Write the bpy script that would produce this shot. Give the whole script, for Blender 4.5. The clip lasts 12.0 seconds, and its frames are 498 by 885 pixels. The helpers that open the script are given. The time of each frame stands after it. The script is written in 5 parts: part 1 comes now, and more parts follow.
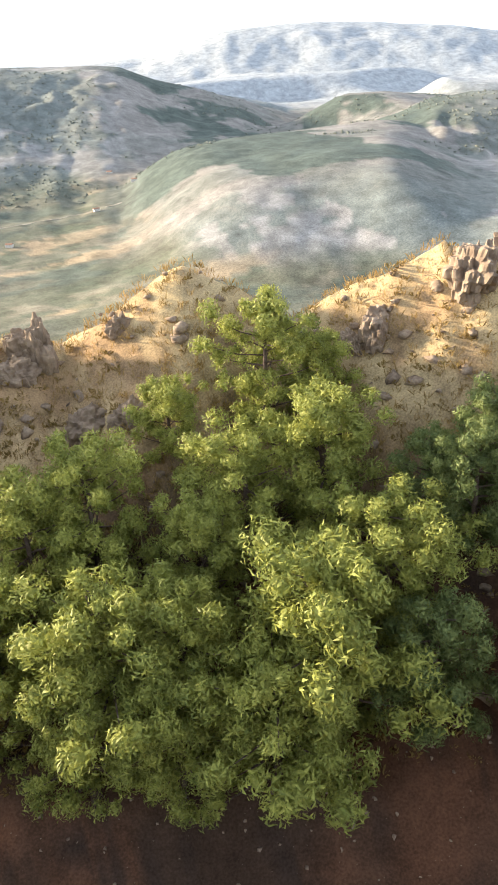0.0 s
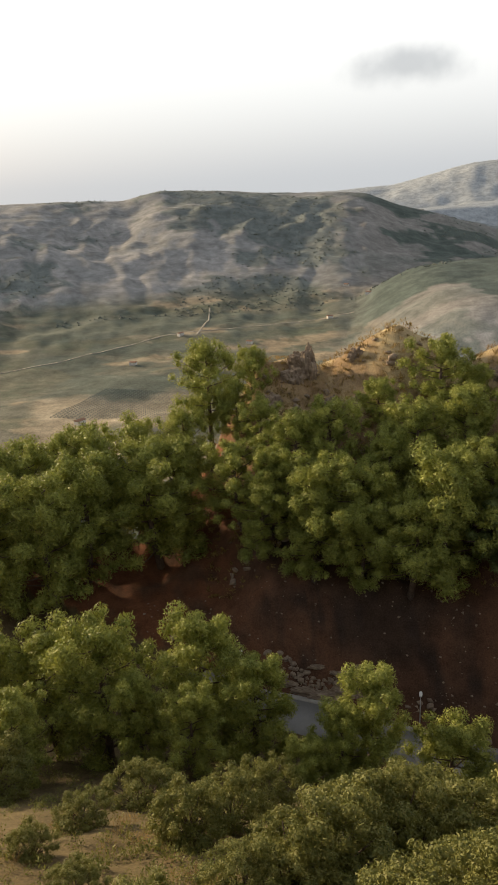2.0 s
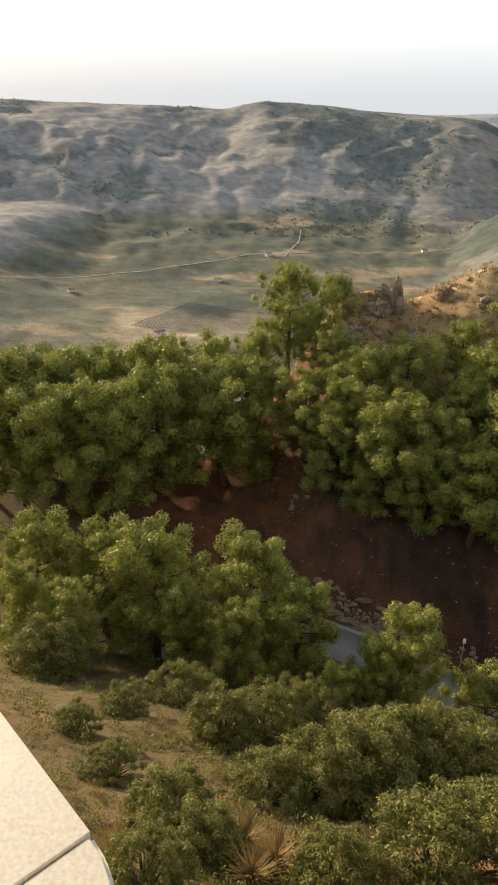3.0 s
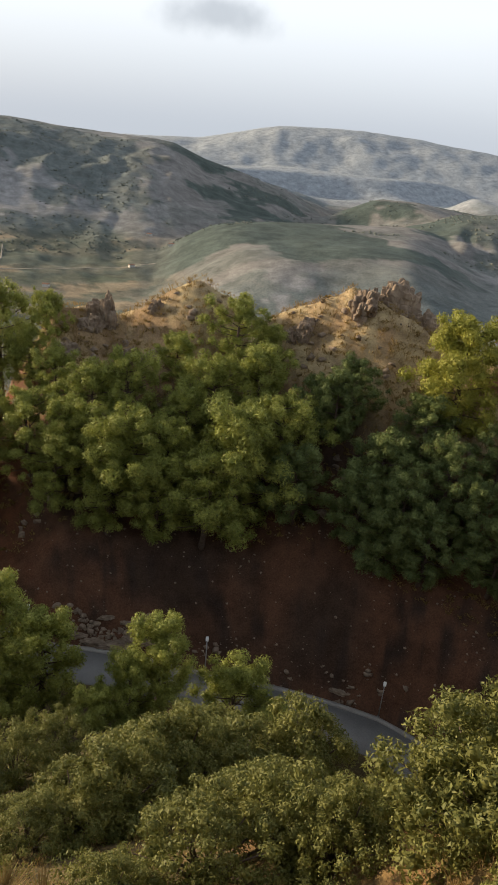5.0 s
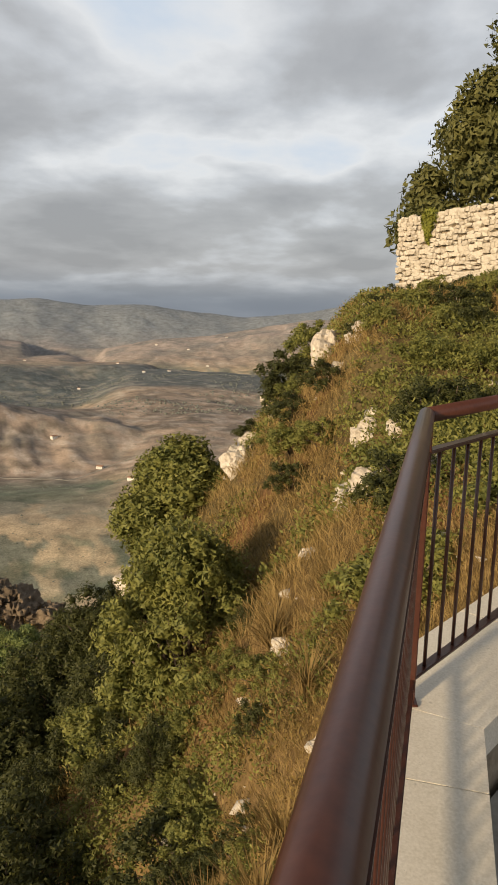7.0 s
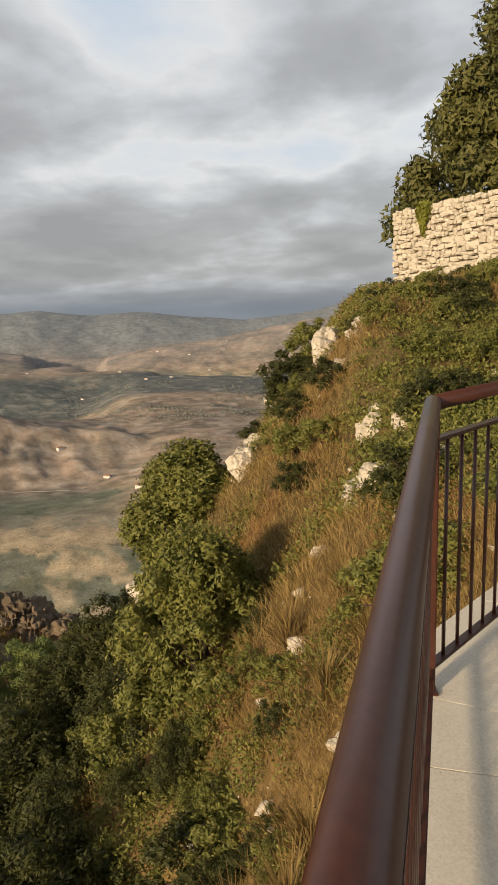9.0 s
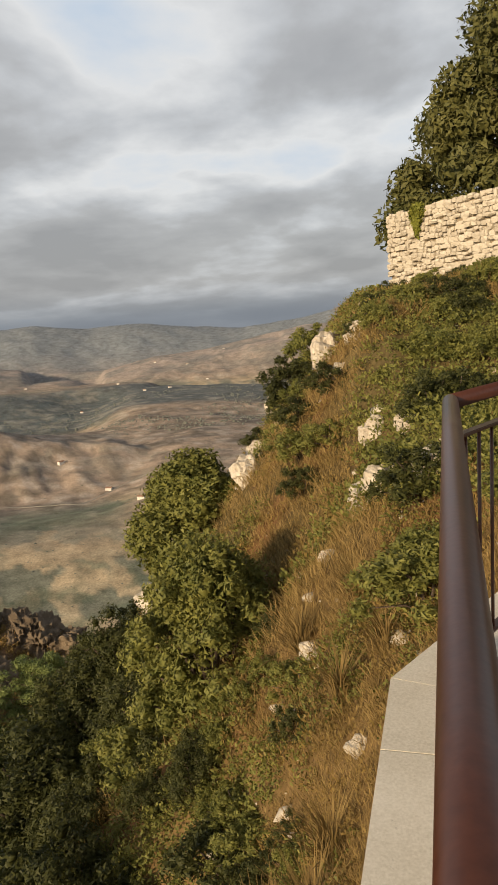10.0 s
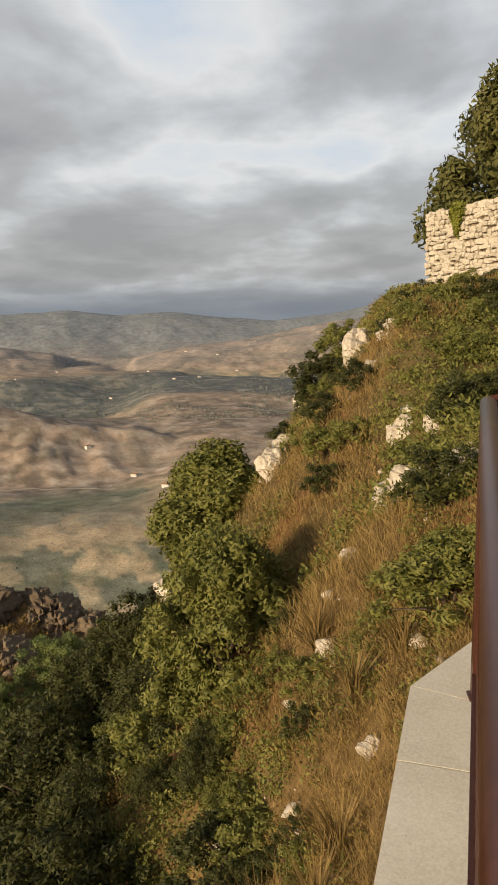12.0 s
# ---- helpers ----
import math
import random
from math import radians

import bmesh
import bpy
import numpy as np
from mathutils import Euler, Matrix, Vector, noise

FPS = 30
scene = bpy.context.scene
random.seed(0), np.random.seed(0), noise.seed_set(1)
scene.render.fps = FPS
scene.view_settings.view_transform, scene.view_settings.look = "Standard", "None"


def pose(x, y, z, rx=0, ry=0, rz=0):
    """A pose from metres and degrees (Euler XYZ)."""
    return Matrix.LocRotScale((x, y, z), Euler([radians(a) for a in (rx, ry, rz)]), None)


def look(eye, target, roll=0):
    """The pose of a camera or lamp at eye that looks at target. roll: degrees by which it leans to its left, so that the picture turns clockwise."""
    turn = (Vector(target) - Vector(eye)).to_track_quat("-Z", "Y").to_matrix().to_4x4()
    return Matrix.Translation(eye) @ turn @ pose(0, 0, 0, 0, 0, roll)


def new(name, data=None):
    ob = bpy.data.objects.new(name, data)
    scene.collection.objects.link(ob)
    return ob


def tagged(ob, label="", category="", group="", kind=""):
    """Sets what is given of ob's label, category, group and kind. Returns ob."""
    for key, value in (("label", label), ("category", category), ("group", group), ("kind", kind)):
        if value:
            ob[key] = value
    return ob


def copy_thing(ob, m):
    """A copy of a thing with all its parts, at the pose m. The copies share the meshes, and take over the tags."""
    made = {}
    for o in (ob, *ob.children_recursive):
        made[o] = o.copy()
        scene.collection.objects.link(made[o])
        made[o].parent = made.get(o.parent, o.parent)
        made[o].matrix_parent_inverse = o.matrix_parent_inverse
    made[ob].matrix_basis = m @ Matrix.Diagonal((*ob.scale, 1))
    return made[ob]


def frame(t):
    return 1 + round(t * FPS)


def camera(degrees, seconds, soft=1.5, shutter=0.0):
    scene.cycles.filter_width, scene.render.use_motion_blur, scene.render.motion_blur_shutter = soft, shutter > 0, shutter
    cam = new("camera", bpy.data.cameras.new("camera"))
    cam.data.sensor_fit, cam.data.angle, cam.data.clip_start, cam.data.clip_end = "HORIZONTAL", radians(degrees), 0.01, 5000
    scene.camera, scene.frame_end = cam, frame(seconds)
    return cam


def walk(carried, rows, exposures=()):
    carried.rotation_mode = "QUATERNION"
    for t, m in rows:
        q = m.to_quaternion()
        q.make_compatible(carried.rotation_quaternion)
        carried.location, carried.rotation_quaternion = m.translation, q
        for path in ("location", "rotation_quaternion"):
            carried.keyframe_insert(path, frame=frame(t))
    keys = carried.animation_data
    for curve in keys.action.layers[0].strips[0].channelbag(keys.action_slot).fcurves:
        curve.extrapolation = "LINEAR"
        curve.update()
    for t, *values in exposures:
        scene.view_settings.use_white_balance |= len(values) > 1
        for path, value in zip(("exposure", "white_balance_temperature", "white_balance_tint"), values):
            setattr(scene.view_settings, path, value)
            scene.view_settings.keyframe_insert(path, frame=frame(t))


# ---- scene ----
cam = camera(38.3, 12.0, soft=1.7)

# seconds, place, yaw, pitch, roll
PATH = [
    (0.0, 6.530, 45.470, -3.800, -15.64, -29.62, 3.34),
    (0.3, 5.360, 37.210, -3.030, -10.07, -25.26, 4.14),
    (0.6, 4.020, 26.690, -2.930, -6.54, -22.54, 3.81),
    (0.9, 2.090, 16.740, -1.260, -4.16, -20.54, 3.59),
    (1.5, 0.000, 0.000, 0.000, -0.00, -17.61, 3.01),
    (2.0, 0.000, 0.000, 0.000, 2.40, -20.18, 3.01),
    (2.5, 0.000, 0.000, 0.000, 6.27, -22.28, 0.94),
    (3.0, 0.000, 0.000, 0.000, 10.22, -25.97, -0.91),
    (3.2, 0.000, 0.000, 0.000, 9.47, -27.20, -1.07),
    (5.0, 0.000, 0.000, 0.000, -11.80, -23.72, -4.85),
    (5.5, 0.000, 0.000, 0.000, -38.91, -18.57, -4.19),
    (6.0, 0.000, 0.000, 0.000, -62.37, -13.59, -1.42),
    (6.5, 0.000, 0.020, 0.000, -79.24, -10.52, -0.62),
    (7.0, -0.000, -0.000, 0.000, -86.22, -10.39, -1.28),
    (7.2, 0.000, 0.000, 0.000, -86.48, -10.28, -1.49),
    (8.8, -0.032, -0.010, -0.012, -87.19, -9.21, 0.97),
    (9.0, -0.004, 0.006, -0.015, -86.30, -10.24, 1.64),
    (9.5, -0.054, 0.035, -0.012, -84.63, -9.40, 2.81),
    (10.0, -0.062, 0.074, -0.010, -86.62, -9.67, 3.67),
    (10.5, -0.030, 0.068, -0.010, -86.94, -9.59, 4.07),
    (11.0, -0.039, 0.077, -0.015, -83.73, -9.95, 2.43),
    (11.5, 0.006, 0.100, -0.020, -82.53, -11.25, 1.21),
    (12.0, -0.001, 0.082, -0.020, -84.06, -10.13, 1.22),
]
walk(cam, [(t, pose(x, y, z, 90 + p, r, w)) for t, x, y, z, w, p, r in PATH],
     exposures=[(0.0, 1.75, 5750, 10), (0.5, 0.95, 6150, 10), (1.0, 0.55, 6400, 10), (1.5, 0.38, 6450, 10), (2.0, 0.38, 6400, 10), (3.0, 0.65, 6350, 10), (5.0, 0.35, 5950, 10), (5.5, 0.5, 5950, 10), (6.0, 0.15, 6050, 10), (6.5, 0.15, 6200, 10), (7.0, -0.05, 6350, 10), (12.0, -0.1, 6450, 10)])

# ---------------------------------------------------------------- light
PUFF = Vector((0.157, 0.98, 0.118)).normalized()    # a small grey cloud
VEIL_AZ = 6.0                         # middle of the bright thin cloud beside the sun
SUN_AZ, SUN_EL = 53.0, 13.0          # degrees left of straight ahead, above the horizon
world = bpy.data.worlds.new("sky")
scene.world = world
world.use_nodes = True
wn, wl = world.node_tree.nodes, world.node_tree.links
for n in list(wn):
    wn.remove(n)


def wnode(kind, **inputs):
    n = wn.new(kind)
    for k, v in inputs.items():
        n.inputs[k.replace("_", " ")].default_value = v
    return n


w_out = wn.new("ShaderNodeOutputWorld")
sky = wn.new("ShaderNodeTexSky")
sky.sky_type, sky.sun_disc = "NISHITA", False
sky.sun_elevation, sky.sun_rotation = radians(SUN_EL), radians(-SUN_AZ)
sky.dust_density, sky.air_density = 3.0, 1.0
w_co = wn.new("ShaderNodeTexCoord")
# the cloud deck is a flat layer overhead, so it closes up towards the horizon
deck_z = wn.new("ShaderNodeMath")
deck_z.operation = "ADD"
deck_z.inputs[1].default_value = 0.2
deck_floor = wn.new("ShaderNodeMath")
deck_floor.operation = "MAXIMUM"
deck_floor.inputs[1].default_value = 0.06
deck_inv = wn.new("ShaderNodeMath")
deck_inv.operation = "DIVIDE"
deck_inv.inputs[0].default_value = 1.0
deck = wn.new("ShaderNodeVectorMath")
deck.operation = "SCALE"
cloud = wnode("ShaderNodeTexNoise", Scale=1.35, Detail=7.0, Roughness=0.5, Distortion=0.12)
cloud_ramp = wn.new("ShaderNodeValToRGB")
cr = cloud_ramp.color_ramp.elements
cr[0].position, cr[1].position = 0.32, 0.74
cr[0].color, cr[1].color = (0.40, 0.40, 0.405, 1), (0.66, 0.76, 0.88, 1)
for at_pos, tint in ((0.45, (0.52, 0.52, 0.52, 1)), (0.52, (0.66, 0.67, 0.68, 1)), (0.61, (0.90, 0.90, 0.89, 1))):
    cr.new(at_pos).color = tint
# veil of bright thin cloud round the sun
w_dot = wn.new("ShaderNodeVectorMath")
w_dot.operation = "DOT_PRODUCT"
w_dot.inputs[1].default_value = (-math.sin(radians(VEIL_AZ)) * math.cos(radians(SUN_EL)), math.cos(radians(VEIL_AZ)) * math.cos(radians(SUN_EL)), math.sin(radians(SUN_EL)))
veil = wn.new("ShaderNodeMapRange")
veil.interpolation_type = "SMOOTHSTEP"
veil.inputs["From Min"].default_value, veil.inputs["From Max"].default_value = 0.30, 0.90
w_sep = wn.new("ShaderNodeSeparateXYZ")
low_band = wn.new("ShaderNodeMapRange")
low_band.interpolation_type = "SMOOTHSTEP"
low_band.inputs["From Min"].default_value, low_band.inputs["From Max"].default_value = 0.006, 0.062
low_band.inputs["To Min"].default_value, low_band.inputs["To Max"].default_value = 0.92, 0.0
low_mix = wn.new("ShaderNodeMix")
low_mix.data_type = "RGBA"
low_mix.inputs["B"].default_value = (0.25, 0.28, 0.32, 1)
veil_mix = wn.new("ShaderNodeMix")
veil_mix.data_type = "RGBA"
veil_mix.inputs["B"].default_value = (0.90, 0.89, 0.86, 1)
sky_bg = wnode("ShaderNodeBackground", Strength=0.09)
top_dark = wn.new("ShaderNodeMapRange")
top_dark.interpolation_type = "SMOOTHSTEP"
top_dark.inputs["From Min"].default_value, top_dark.inputs["From Max"].default_value = 0.42, 0.85
top_dark.inputs["To Min"].default_value, top_dark.inputs["To Max"].default_value = 1.0, 0.38
cloud_bg = wnode("ShaderNodeBackground", Strength=1.0)
w_mix = wn.new("ShaderNodeMixShader")
w_mix.inputs[0].default_value = 0.86
wl.new(w_co.outputs["Generated"], deck.inputs[0])
wl.new(deck.outputs[0], cloud.inputs["Vector"])
wl.new(cloud.outputs["Fac"], cloud_ramp.inputs[0])
wl.new(w_co.outputs["Generated"], w_dot.inputs[0])
wl.new(w_dot.outputs["Value"], veil.inputs["Value"])
wl.new(veil.outputs[0], veil_mix.inputs["Factor"])
wl.new(w_co.outputs["Generated"], w_sep.inputs[0])
wl.new(w_sep.outputs["Z"], low_band.inputs["Value"])
wl.new(w_sep.outputs["Z"], deck_z.inputs[0])
wl.new(deck_z.outputs[0], deck_floor.inputs[0])
wl.new(deck_floor.outputs[0], deck_inv.inputs[1])
wl.new(deck_inv.outputs[0], deck.inputs["Scale"])
wl.new(w_sep.outputs["Z"], top_dark.inputs["Value"])
wl.new(top_dark.outputs[0], cloud_bg.inputs["Strength"])
wl.new(low_band.outputs[0], low_mix.inputs["Factor"])
wl.new(cloud_ramp.outputs[0], low_mix.inputs["A"])
wl.new(low_mix.outputs["Result"], veil_mix.inputs["A"])
puff_off = wn.new("ShaderNodeVectorMath")
puff_off.operation = "SUBTRACT"
puff_off.inputs[1].default_value = PUFF
puff_scale = wn.new("ShaderNodeVectorMath")
puff_scale.operation = "MULTIPLY"
puff_scale.inputs[1].default_value = (1.0, 1.0, 3.0)
puff_len = wn.new("ShaderNodeVectorMath")
puff_len.operation = "LENGTH"
puff_ragged = wn.new("ShaderNodeMath")
puff_ragged.operation = "MULTIPLY_ADD"
puff_ragged.inputs[1].default_value = -0.09
puff_map = wn.new("ShaderNodeMapRange")
puff_map.interpolation_type = "SMOOTHSTEP"
puff_map.inputs["From Min"].default_value, puff_map.inputs["From Max"].default_value = 0.05, -0.03
puff_map.inputs["To Min"].default_value, puff_map.inputs["To Max"].default_value = 0.0, 0.75
puff_mix = wn.new("ShaderNodeMix")
puff_mix.data_type = "RGBA"
puff_mix.inputs["B"].default_value = (0.44, 0.45, 0.46, 1)
puff_noise = wnode("ShaderNodeTexNoise", Scale=22.0, Detail=4.0)
wl.new(w_co.outputs["Generated"], puff_noise.inputs["Vector"])
wl.new(w_co.outputs["Generated"], puff_off.inputs[0])
wl.new(puff_off.outputs[0], puff_scale.inputs[0])
wl.new(puff_scale.outputs[0], puff_len.inputs[0])
wl.new(puff_noise.outputs["Fac"], puff_ragged.inputs[0])
wl.new(puff_len.outputs["Value"], puff_ragged.inputs[2])
wl.new(puff_ragged.outputs[0], puff_map.inputs["Value"])
wl.new(puff_map.outputs[0], puff_mix.inputs["Factor"])
wl.new(veil_mix.outputs["Result"], puff_mix.inputs["A"])
rim_band = wn.new("ShaderNodeMapRange")
rim_band.interpolation_type = "SMOOTHSTEP"
rim_band.inputs["From Min"].default_value, rim_band.inputs["From Max"].default_value = -0.02, 0.15
rim_band.inputs["To Min"].default_value, rim_band.inputs["To Max"].default_value = 0.85, 0.0
rim_mix = wn.new("ShaderNodeMix")
rim_mix.data_type = "RGBA"
rim_mix.inputs["B"].default_value = (0.47, 0.49, 0.51, 1)
wl.new(w_sep.outputs["Z"], rim_band.inputs["Value"])
rim_side = wn.new("ShaderNodeMath")
rim_side.operation = "MULTIPLY"
wl.new(rim_band.outputs[0], rim_side.inputs[0])
wl.new(veil.outputs[0], rim_side.inputs[1])
wl.new(rim_side.outputs[0], rim_mix.inputs["Factor"])
wl.new(puff_mix.outputs["Result"], rim_mix.inputs["A"])
wl.new(rim_mix.outputs["Result"], cloud_bg.inputs["Color"])
wl.new(sky.outputs[0], sky_bg.inputs["Color"])
wl.new(sky_bg.outputs[0], w_mix.inputs[1])
wl.new(cloud_bg.outputs[0], w_mix.inputs[2])
wl.new(w_mix.outputs[0], w_out.inputs["Surface"])

sun = new("sun", bpy.data.lights.new("sun", "SUN"))
sun.data.energy, sun.data.angle, sun.data.color = 5.6, radians(4.0), (1.0, 0.76, 0.47)
sun.matrix_world = look((0, 0, 0), (math.sin(radians(SUN_AZ)), -math.cos(radians(SUN_AZ)), -math.tan(radians(SUN_EL))))

# ---------------------------------------------------------------- materials


def material(name, low, high, scale=3.0, rough=0.8, bump=0.3, fine=40.0, metal=0.0, spec=0.3, attr="", per_object=0.0, per_island=0.0, stain=None, mottle=0.0):
    """Two scales of noise between two colours, with relief; attr: a colour attribute that tints it."""
    m = bpy.data.materials.new(name)
    m.use_nodes = True
    n, l = m.node_tree.nodes, m.node_tree.links
    b = n["Principled BSDF"]
    b.inputs["Roughness"].default_value = rough
    b.inputs["Metallic"].default_value = metal
    b.inputs["Specular IOR Level"].default_value = spec
    co = n.new("ShaderNodeTexCoord")
    big = n.new("ShaderNodeTexNoise")
    big.inputs["Scale"].default_value, big.inputs["Detail"].default_value, big.inputs["Roughness"].default_value = scale, 6.0, 0.6
    small = n.new("ShaderNodeTexNoise")
    small.inputs["Scale"].default_value, small.inputs["Detail"].default_value = fine, 4.0
    l.new(co.outputs["Object"], big.inputs["Vector"])
    l.new(co.outputs["Object"], small.inputs["Vector"])
    add = n.new("ShaderNodeMath")
    add.operation = "MULTIPLY_ADD"
    add.inputs[1].default_value, add.inputs[2].default_value = 0.5, 0.0
    l.new(small.outputs["Fac"], add.inputs[0])
    tot = n.new("ShaderNodeMath")
    tot.operation = "MULTIPLY_ADD"
    tot.inputs[1].default_value = 0.5
    l.new(big.outputs["Fac"], tot.inputs[0])
    l.new(add.outputs[0], tot.inputs[2])
    ramp = n.new("ShaderNodeMapRange")
    ramp.inputs["From Min"].default_value, ramp.inputs["From Max"].default_value = 0.36, 0.64
    l.new(tot.outputs[0], ramp.inputs["Value"])
    fac = ramp.outputs[0]
    if per_object or per_island:
        src = n.new("ShaderNodeObjectInfo") if per_object else n.new("ShaderNodeNewGeometry")
        out = src.outputs["Random"] if per_object else src.outputs["Random Per Island"]
        va = n.new("ShaderNodeMath")
        va.operation = "MULTIPLY_ADD"
        va.inputs[1].default_value = per_object or per_island
        l.new(out, va.inputs[0])
        sc = n.new("ShaderNodeMath")
        sc.operation = "MULTIPLY"
        sc.inputs[1].default_value = 1 - (per_object or per_island)
        l.new(fac, sc.inputs[0])
        l.new(sc.outputs[0], va.inputs[2])
        fac = va.outputs[0]
    mix = n.new("ShaderNodeMix")
    mix.data_type = "RGBA"
    mix.inputs["A"].default_value, mix.inputs["B"].default_value = (*low, 1), (*high, 1)
    l.new(fac, mix.inputs["Factor"])
    colour = mix.outputs["Result"]
    if mottle:
        mo = n.new("ShaderNodeTexNoise")
        mo.inputs["Scale"].default_value, mo.inputs["Detail"].default_value, mo.inputs["Roughness"].default_value = mottle, 9.0, 0.72
        l.new(co.outputs["Object"], mo.inputs["Vector"])
        mr = n.new("ShaderNodeMapRange")
        mr.inputs["From Min"].default_value, mr.inputs["From Max"].default_value = 0.3, 0.7
        mr.inputs["To Min"].default_value, mr.inputs["To Max"].default_value = 0.62, 1.36
        l.new(mo.outputs["Fac"], mr.inputs["Value"])
        mm = n.new("ShaderNodeVectorMath")
        mm.operation = "SCALE"
        l.new(colour, mm.inputs[0])
        l.new(mr.outputs[0], mm.inputs["Scale"])
        colour = mm.outputs[0]
    if attr:
        at = n.new("ShaderNodeAttribute")
        at.attribute_name = attr
        mul = n.new("ShaderNodeMix")
        mul.data_type, mul.blend_type = "RGBA", "MULTIPLY"
        mul.inputs["Factor"].default_value = 1.0
        l.new(at.outputs["Color"], mul.inputs["A"])
        l.new(colour, mul.inputs["B"])
        colour = mul.outputs["Result"]
    if stain:
        st = n.new("ShaderNodeTexNoise")
        st.inputs["Scale"].default_value, st.inputs["Detail"].default_value, st.inputs["Roughness"].default_value = stain[1], 8.0, 0.7
        l.new(co.outputs["Object"], st.inputs["Vector"])
        sr = n.new("ShaderNodeMapRange")
        sr.inputs["From Min"].default_value, sr.inputs["From Max"].default_value = stain[2], stain[2] + 0.12
        l.new(st.outputs["Fac"], sr.inputs["Value"])
        sm = n.new("ShaderNodeMix")
        sm.data_type = "RGBA"
        sm.inputs["B"].default_value = (*stain[0], 1)
        l.new(sr.outputs[0], sm.inputs["Factor"])
        l.new(colour, sm.inputs["A"])
        colour = sm.outputs["Result"]
    l.new(colour, b.inputs["Base Color"])
    if bump:
        bp = n.new("ShaderNodeBump")
        bp.inputs["Strength"].default_value = bump
        bp.inputs["Distance"].default_value = 0.6 / max(fine, 0.5)
        l.new(tot.outputs[0], bp.inputs["Height"])
        l.new(bp.outputs[0], b.inputs["Normal"])
    return m


def leaf_material(name, low, high, rough=0.6):
    m = material(name, low, high, scale=0.5, fine=6.0, rough=rough, bump=0.0, spec=0.25, per_island=0.22)
    n, l = m.node_tree.nodes, m.node_tree.links
    b = n["Principled BSDF"]
    tr = n.new("ShaderNodeBsdfTranslucent")
    l.new(b.inputs["Base Color"].links[0].from_socket, tr.inputs["Color"])
    mx = n.new("ShaderNodeMixShader")
    mx.inputs[0].default_value = 0.22
    l.new(b.outputs[0], mx.inputs[1])
    l.new(tr.outputs[0], mx.inputs[2])
    l.new(mx.outputs[0], n["Material Output"].inputs["Surface"])
    return m


M_GROUND = material("hillside_ground", (0.60, 0.60, 0.60), (1.38, 1.36, 1.32), scale=0.45, fine=6.0, bump=0.7, rough=0.95, spec=0.1, attr="cover_haze", mottle=0.035)
M_ROAD = material("asphalt", (0.19, 0.188, 0.185), (0.29, 0.285, 0.28), scale=0.3, fine=12, bump=0.2, rough=0.9)
M_KERB = material("pale_concrete", (0.28, 0.27, 0.25), (0.42, 0.40, 0.37), scale=0.6, fine=10, bump=0.3, rough=0.9)
M_NEEDLE = leaf_material("pine_needles", (0.095, 0.13, 0.03), (0.45, 0.46, 0.10))
M_NEEDLE_DARK = leaf_material("dark_pine_needles", (0.06, 0.095, 0.036), (0.26, 0.30, 0.09))
M_HOLM = leaf_material("holm_oak_leaves", (0.05, 0.06, 0.02), (0.19, 0.18, 0.055))
M_NEEDLE_YELLOW = leaf_material("yellowing_needles", (0.19, 0.20, 0.035), (0.44, 0.43, 0.075))
M_NEEDLE_RED = leaf_material("dead_needles", (0.20, 0.10, 0.06), (0.36, 0.19, 0.11))
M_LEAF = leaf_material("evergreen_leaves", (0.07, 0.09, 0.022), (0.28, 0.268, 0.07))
# dark leaves, taken darker still so the gully's shade is in the colour
M_LEAF_DARK_SHADED = leaf_material("dark_and_shaded_leaves", (0.028, 0.036, 0.012), (0.088, 0.092, 0.026))
M_SCRUB = leaf_material("dry_scrub", (0.15, 0.11, 0.035), (0.32, 0.22, 0.07))
M_STRAW = leaf_material("dry_grass", (0.17, 0.115, 0.042), (0.42, 0.30, 0.12), rough=0.8)
M_BARK = material("pine_bark", (0.06, 0.042, 0.032), (0.16, 0.12, 0.095), scale=2.0, fine=14, bump=0.8, rough=0.95)
M_ROCK = material("weathered_limestone", (0.13, 0.095, 0.07), (0.38, 0.30, 0.22), scale=0.6, fine=3.0, bump=0.9, rough=0.95, per_object=0.15)
M_ROCK_PALE = material("pale_limestone", (0.34, 0.29, 0.23), (0.68, 0.62, 0.53), scale=1.2, fine=7.0, bump=0.9, rough=0.9, per_object=0.15)
M_ROCK_DARK = material("dark_crag", (0.07, 0.053, 0.038), (0.22, 0.172, 0.122), scale=0.5, fine=2.2, bump=1.0, rough=0.95, per_object=0.15)
M_STONE = material("wall_stone", (0.38, 0.33, 0.26), (0.66, 0.60, 0.50), scale=2.5, fine=14, bump=0.7, rough=0.9, per_object=0.45)
M_MORTAR = material("old_mortar", (0.20, 0.16, 0.11), (0.36, 0.30, 0.22), scale=3, fine=20, bump=0.6, rough=0.95)
M_PAINT = material("brown_painted_steel", (0.048, 0.015, 0.009), (0.080, 0.028, 0.017), scale=6, fine=90, bump=0.06, rough=0.33, spec=0.5, stain=((0.17, 0.075, 0.04), 9.0, 0.66))
M_COPING = material("travertine_coping", (0.62, 0.56, 0.45), (0.83, 0.77, 0.66), scale=2.2, fine=130, bump=0.08, rough=0.75, stain=((0.30, 0.26, 0.20), 16.0, 0.63))
M_FLOOR = material("grey_paving", (0.24, 0.23, 0.20), (0.38, 0.36, 0.32), scale=2.0, fine=22, bump=0.3, rough=0.85)
M_GALV = material("grey_metal", (0.36, 0.36, 0.36), (0.50, 0.50, 0.50), scale=4, fine=30, bump=0.05, rough=0.5, metal=0.4)
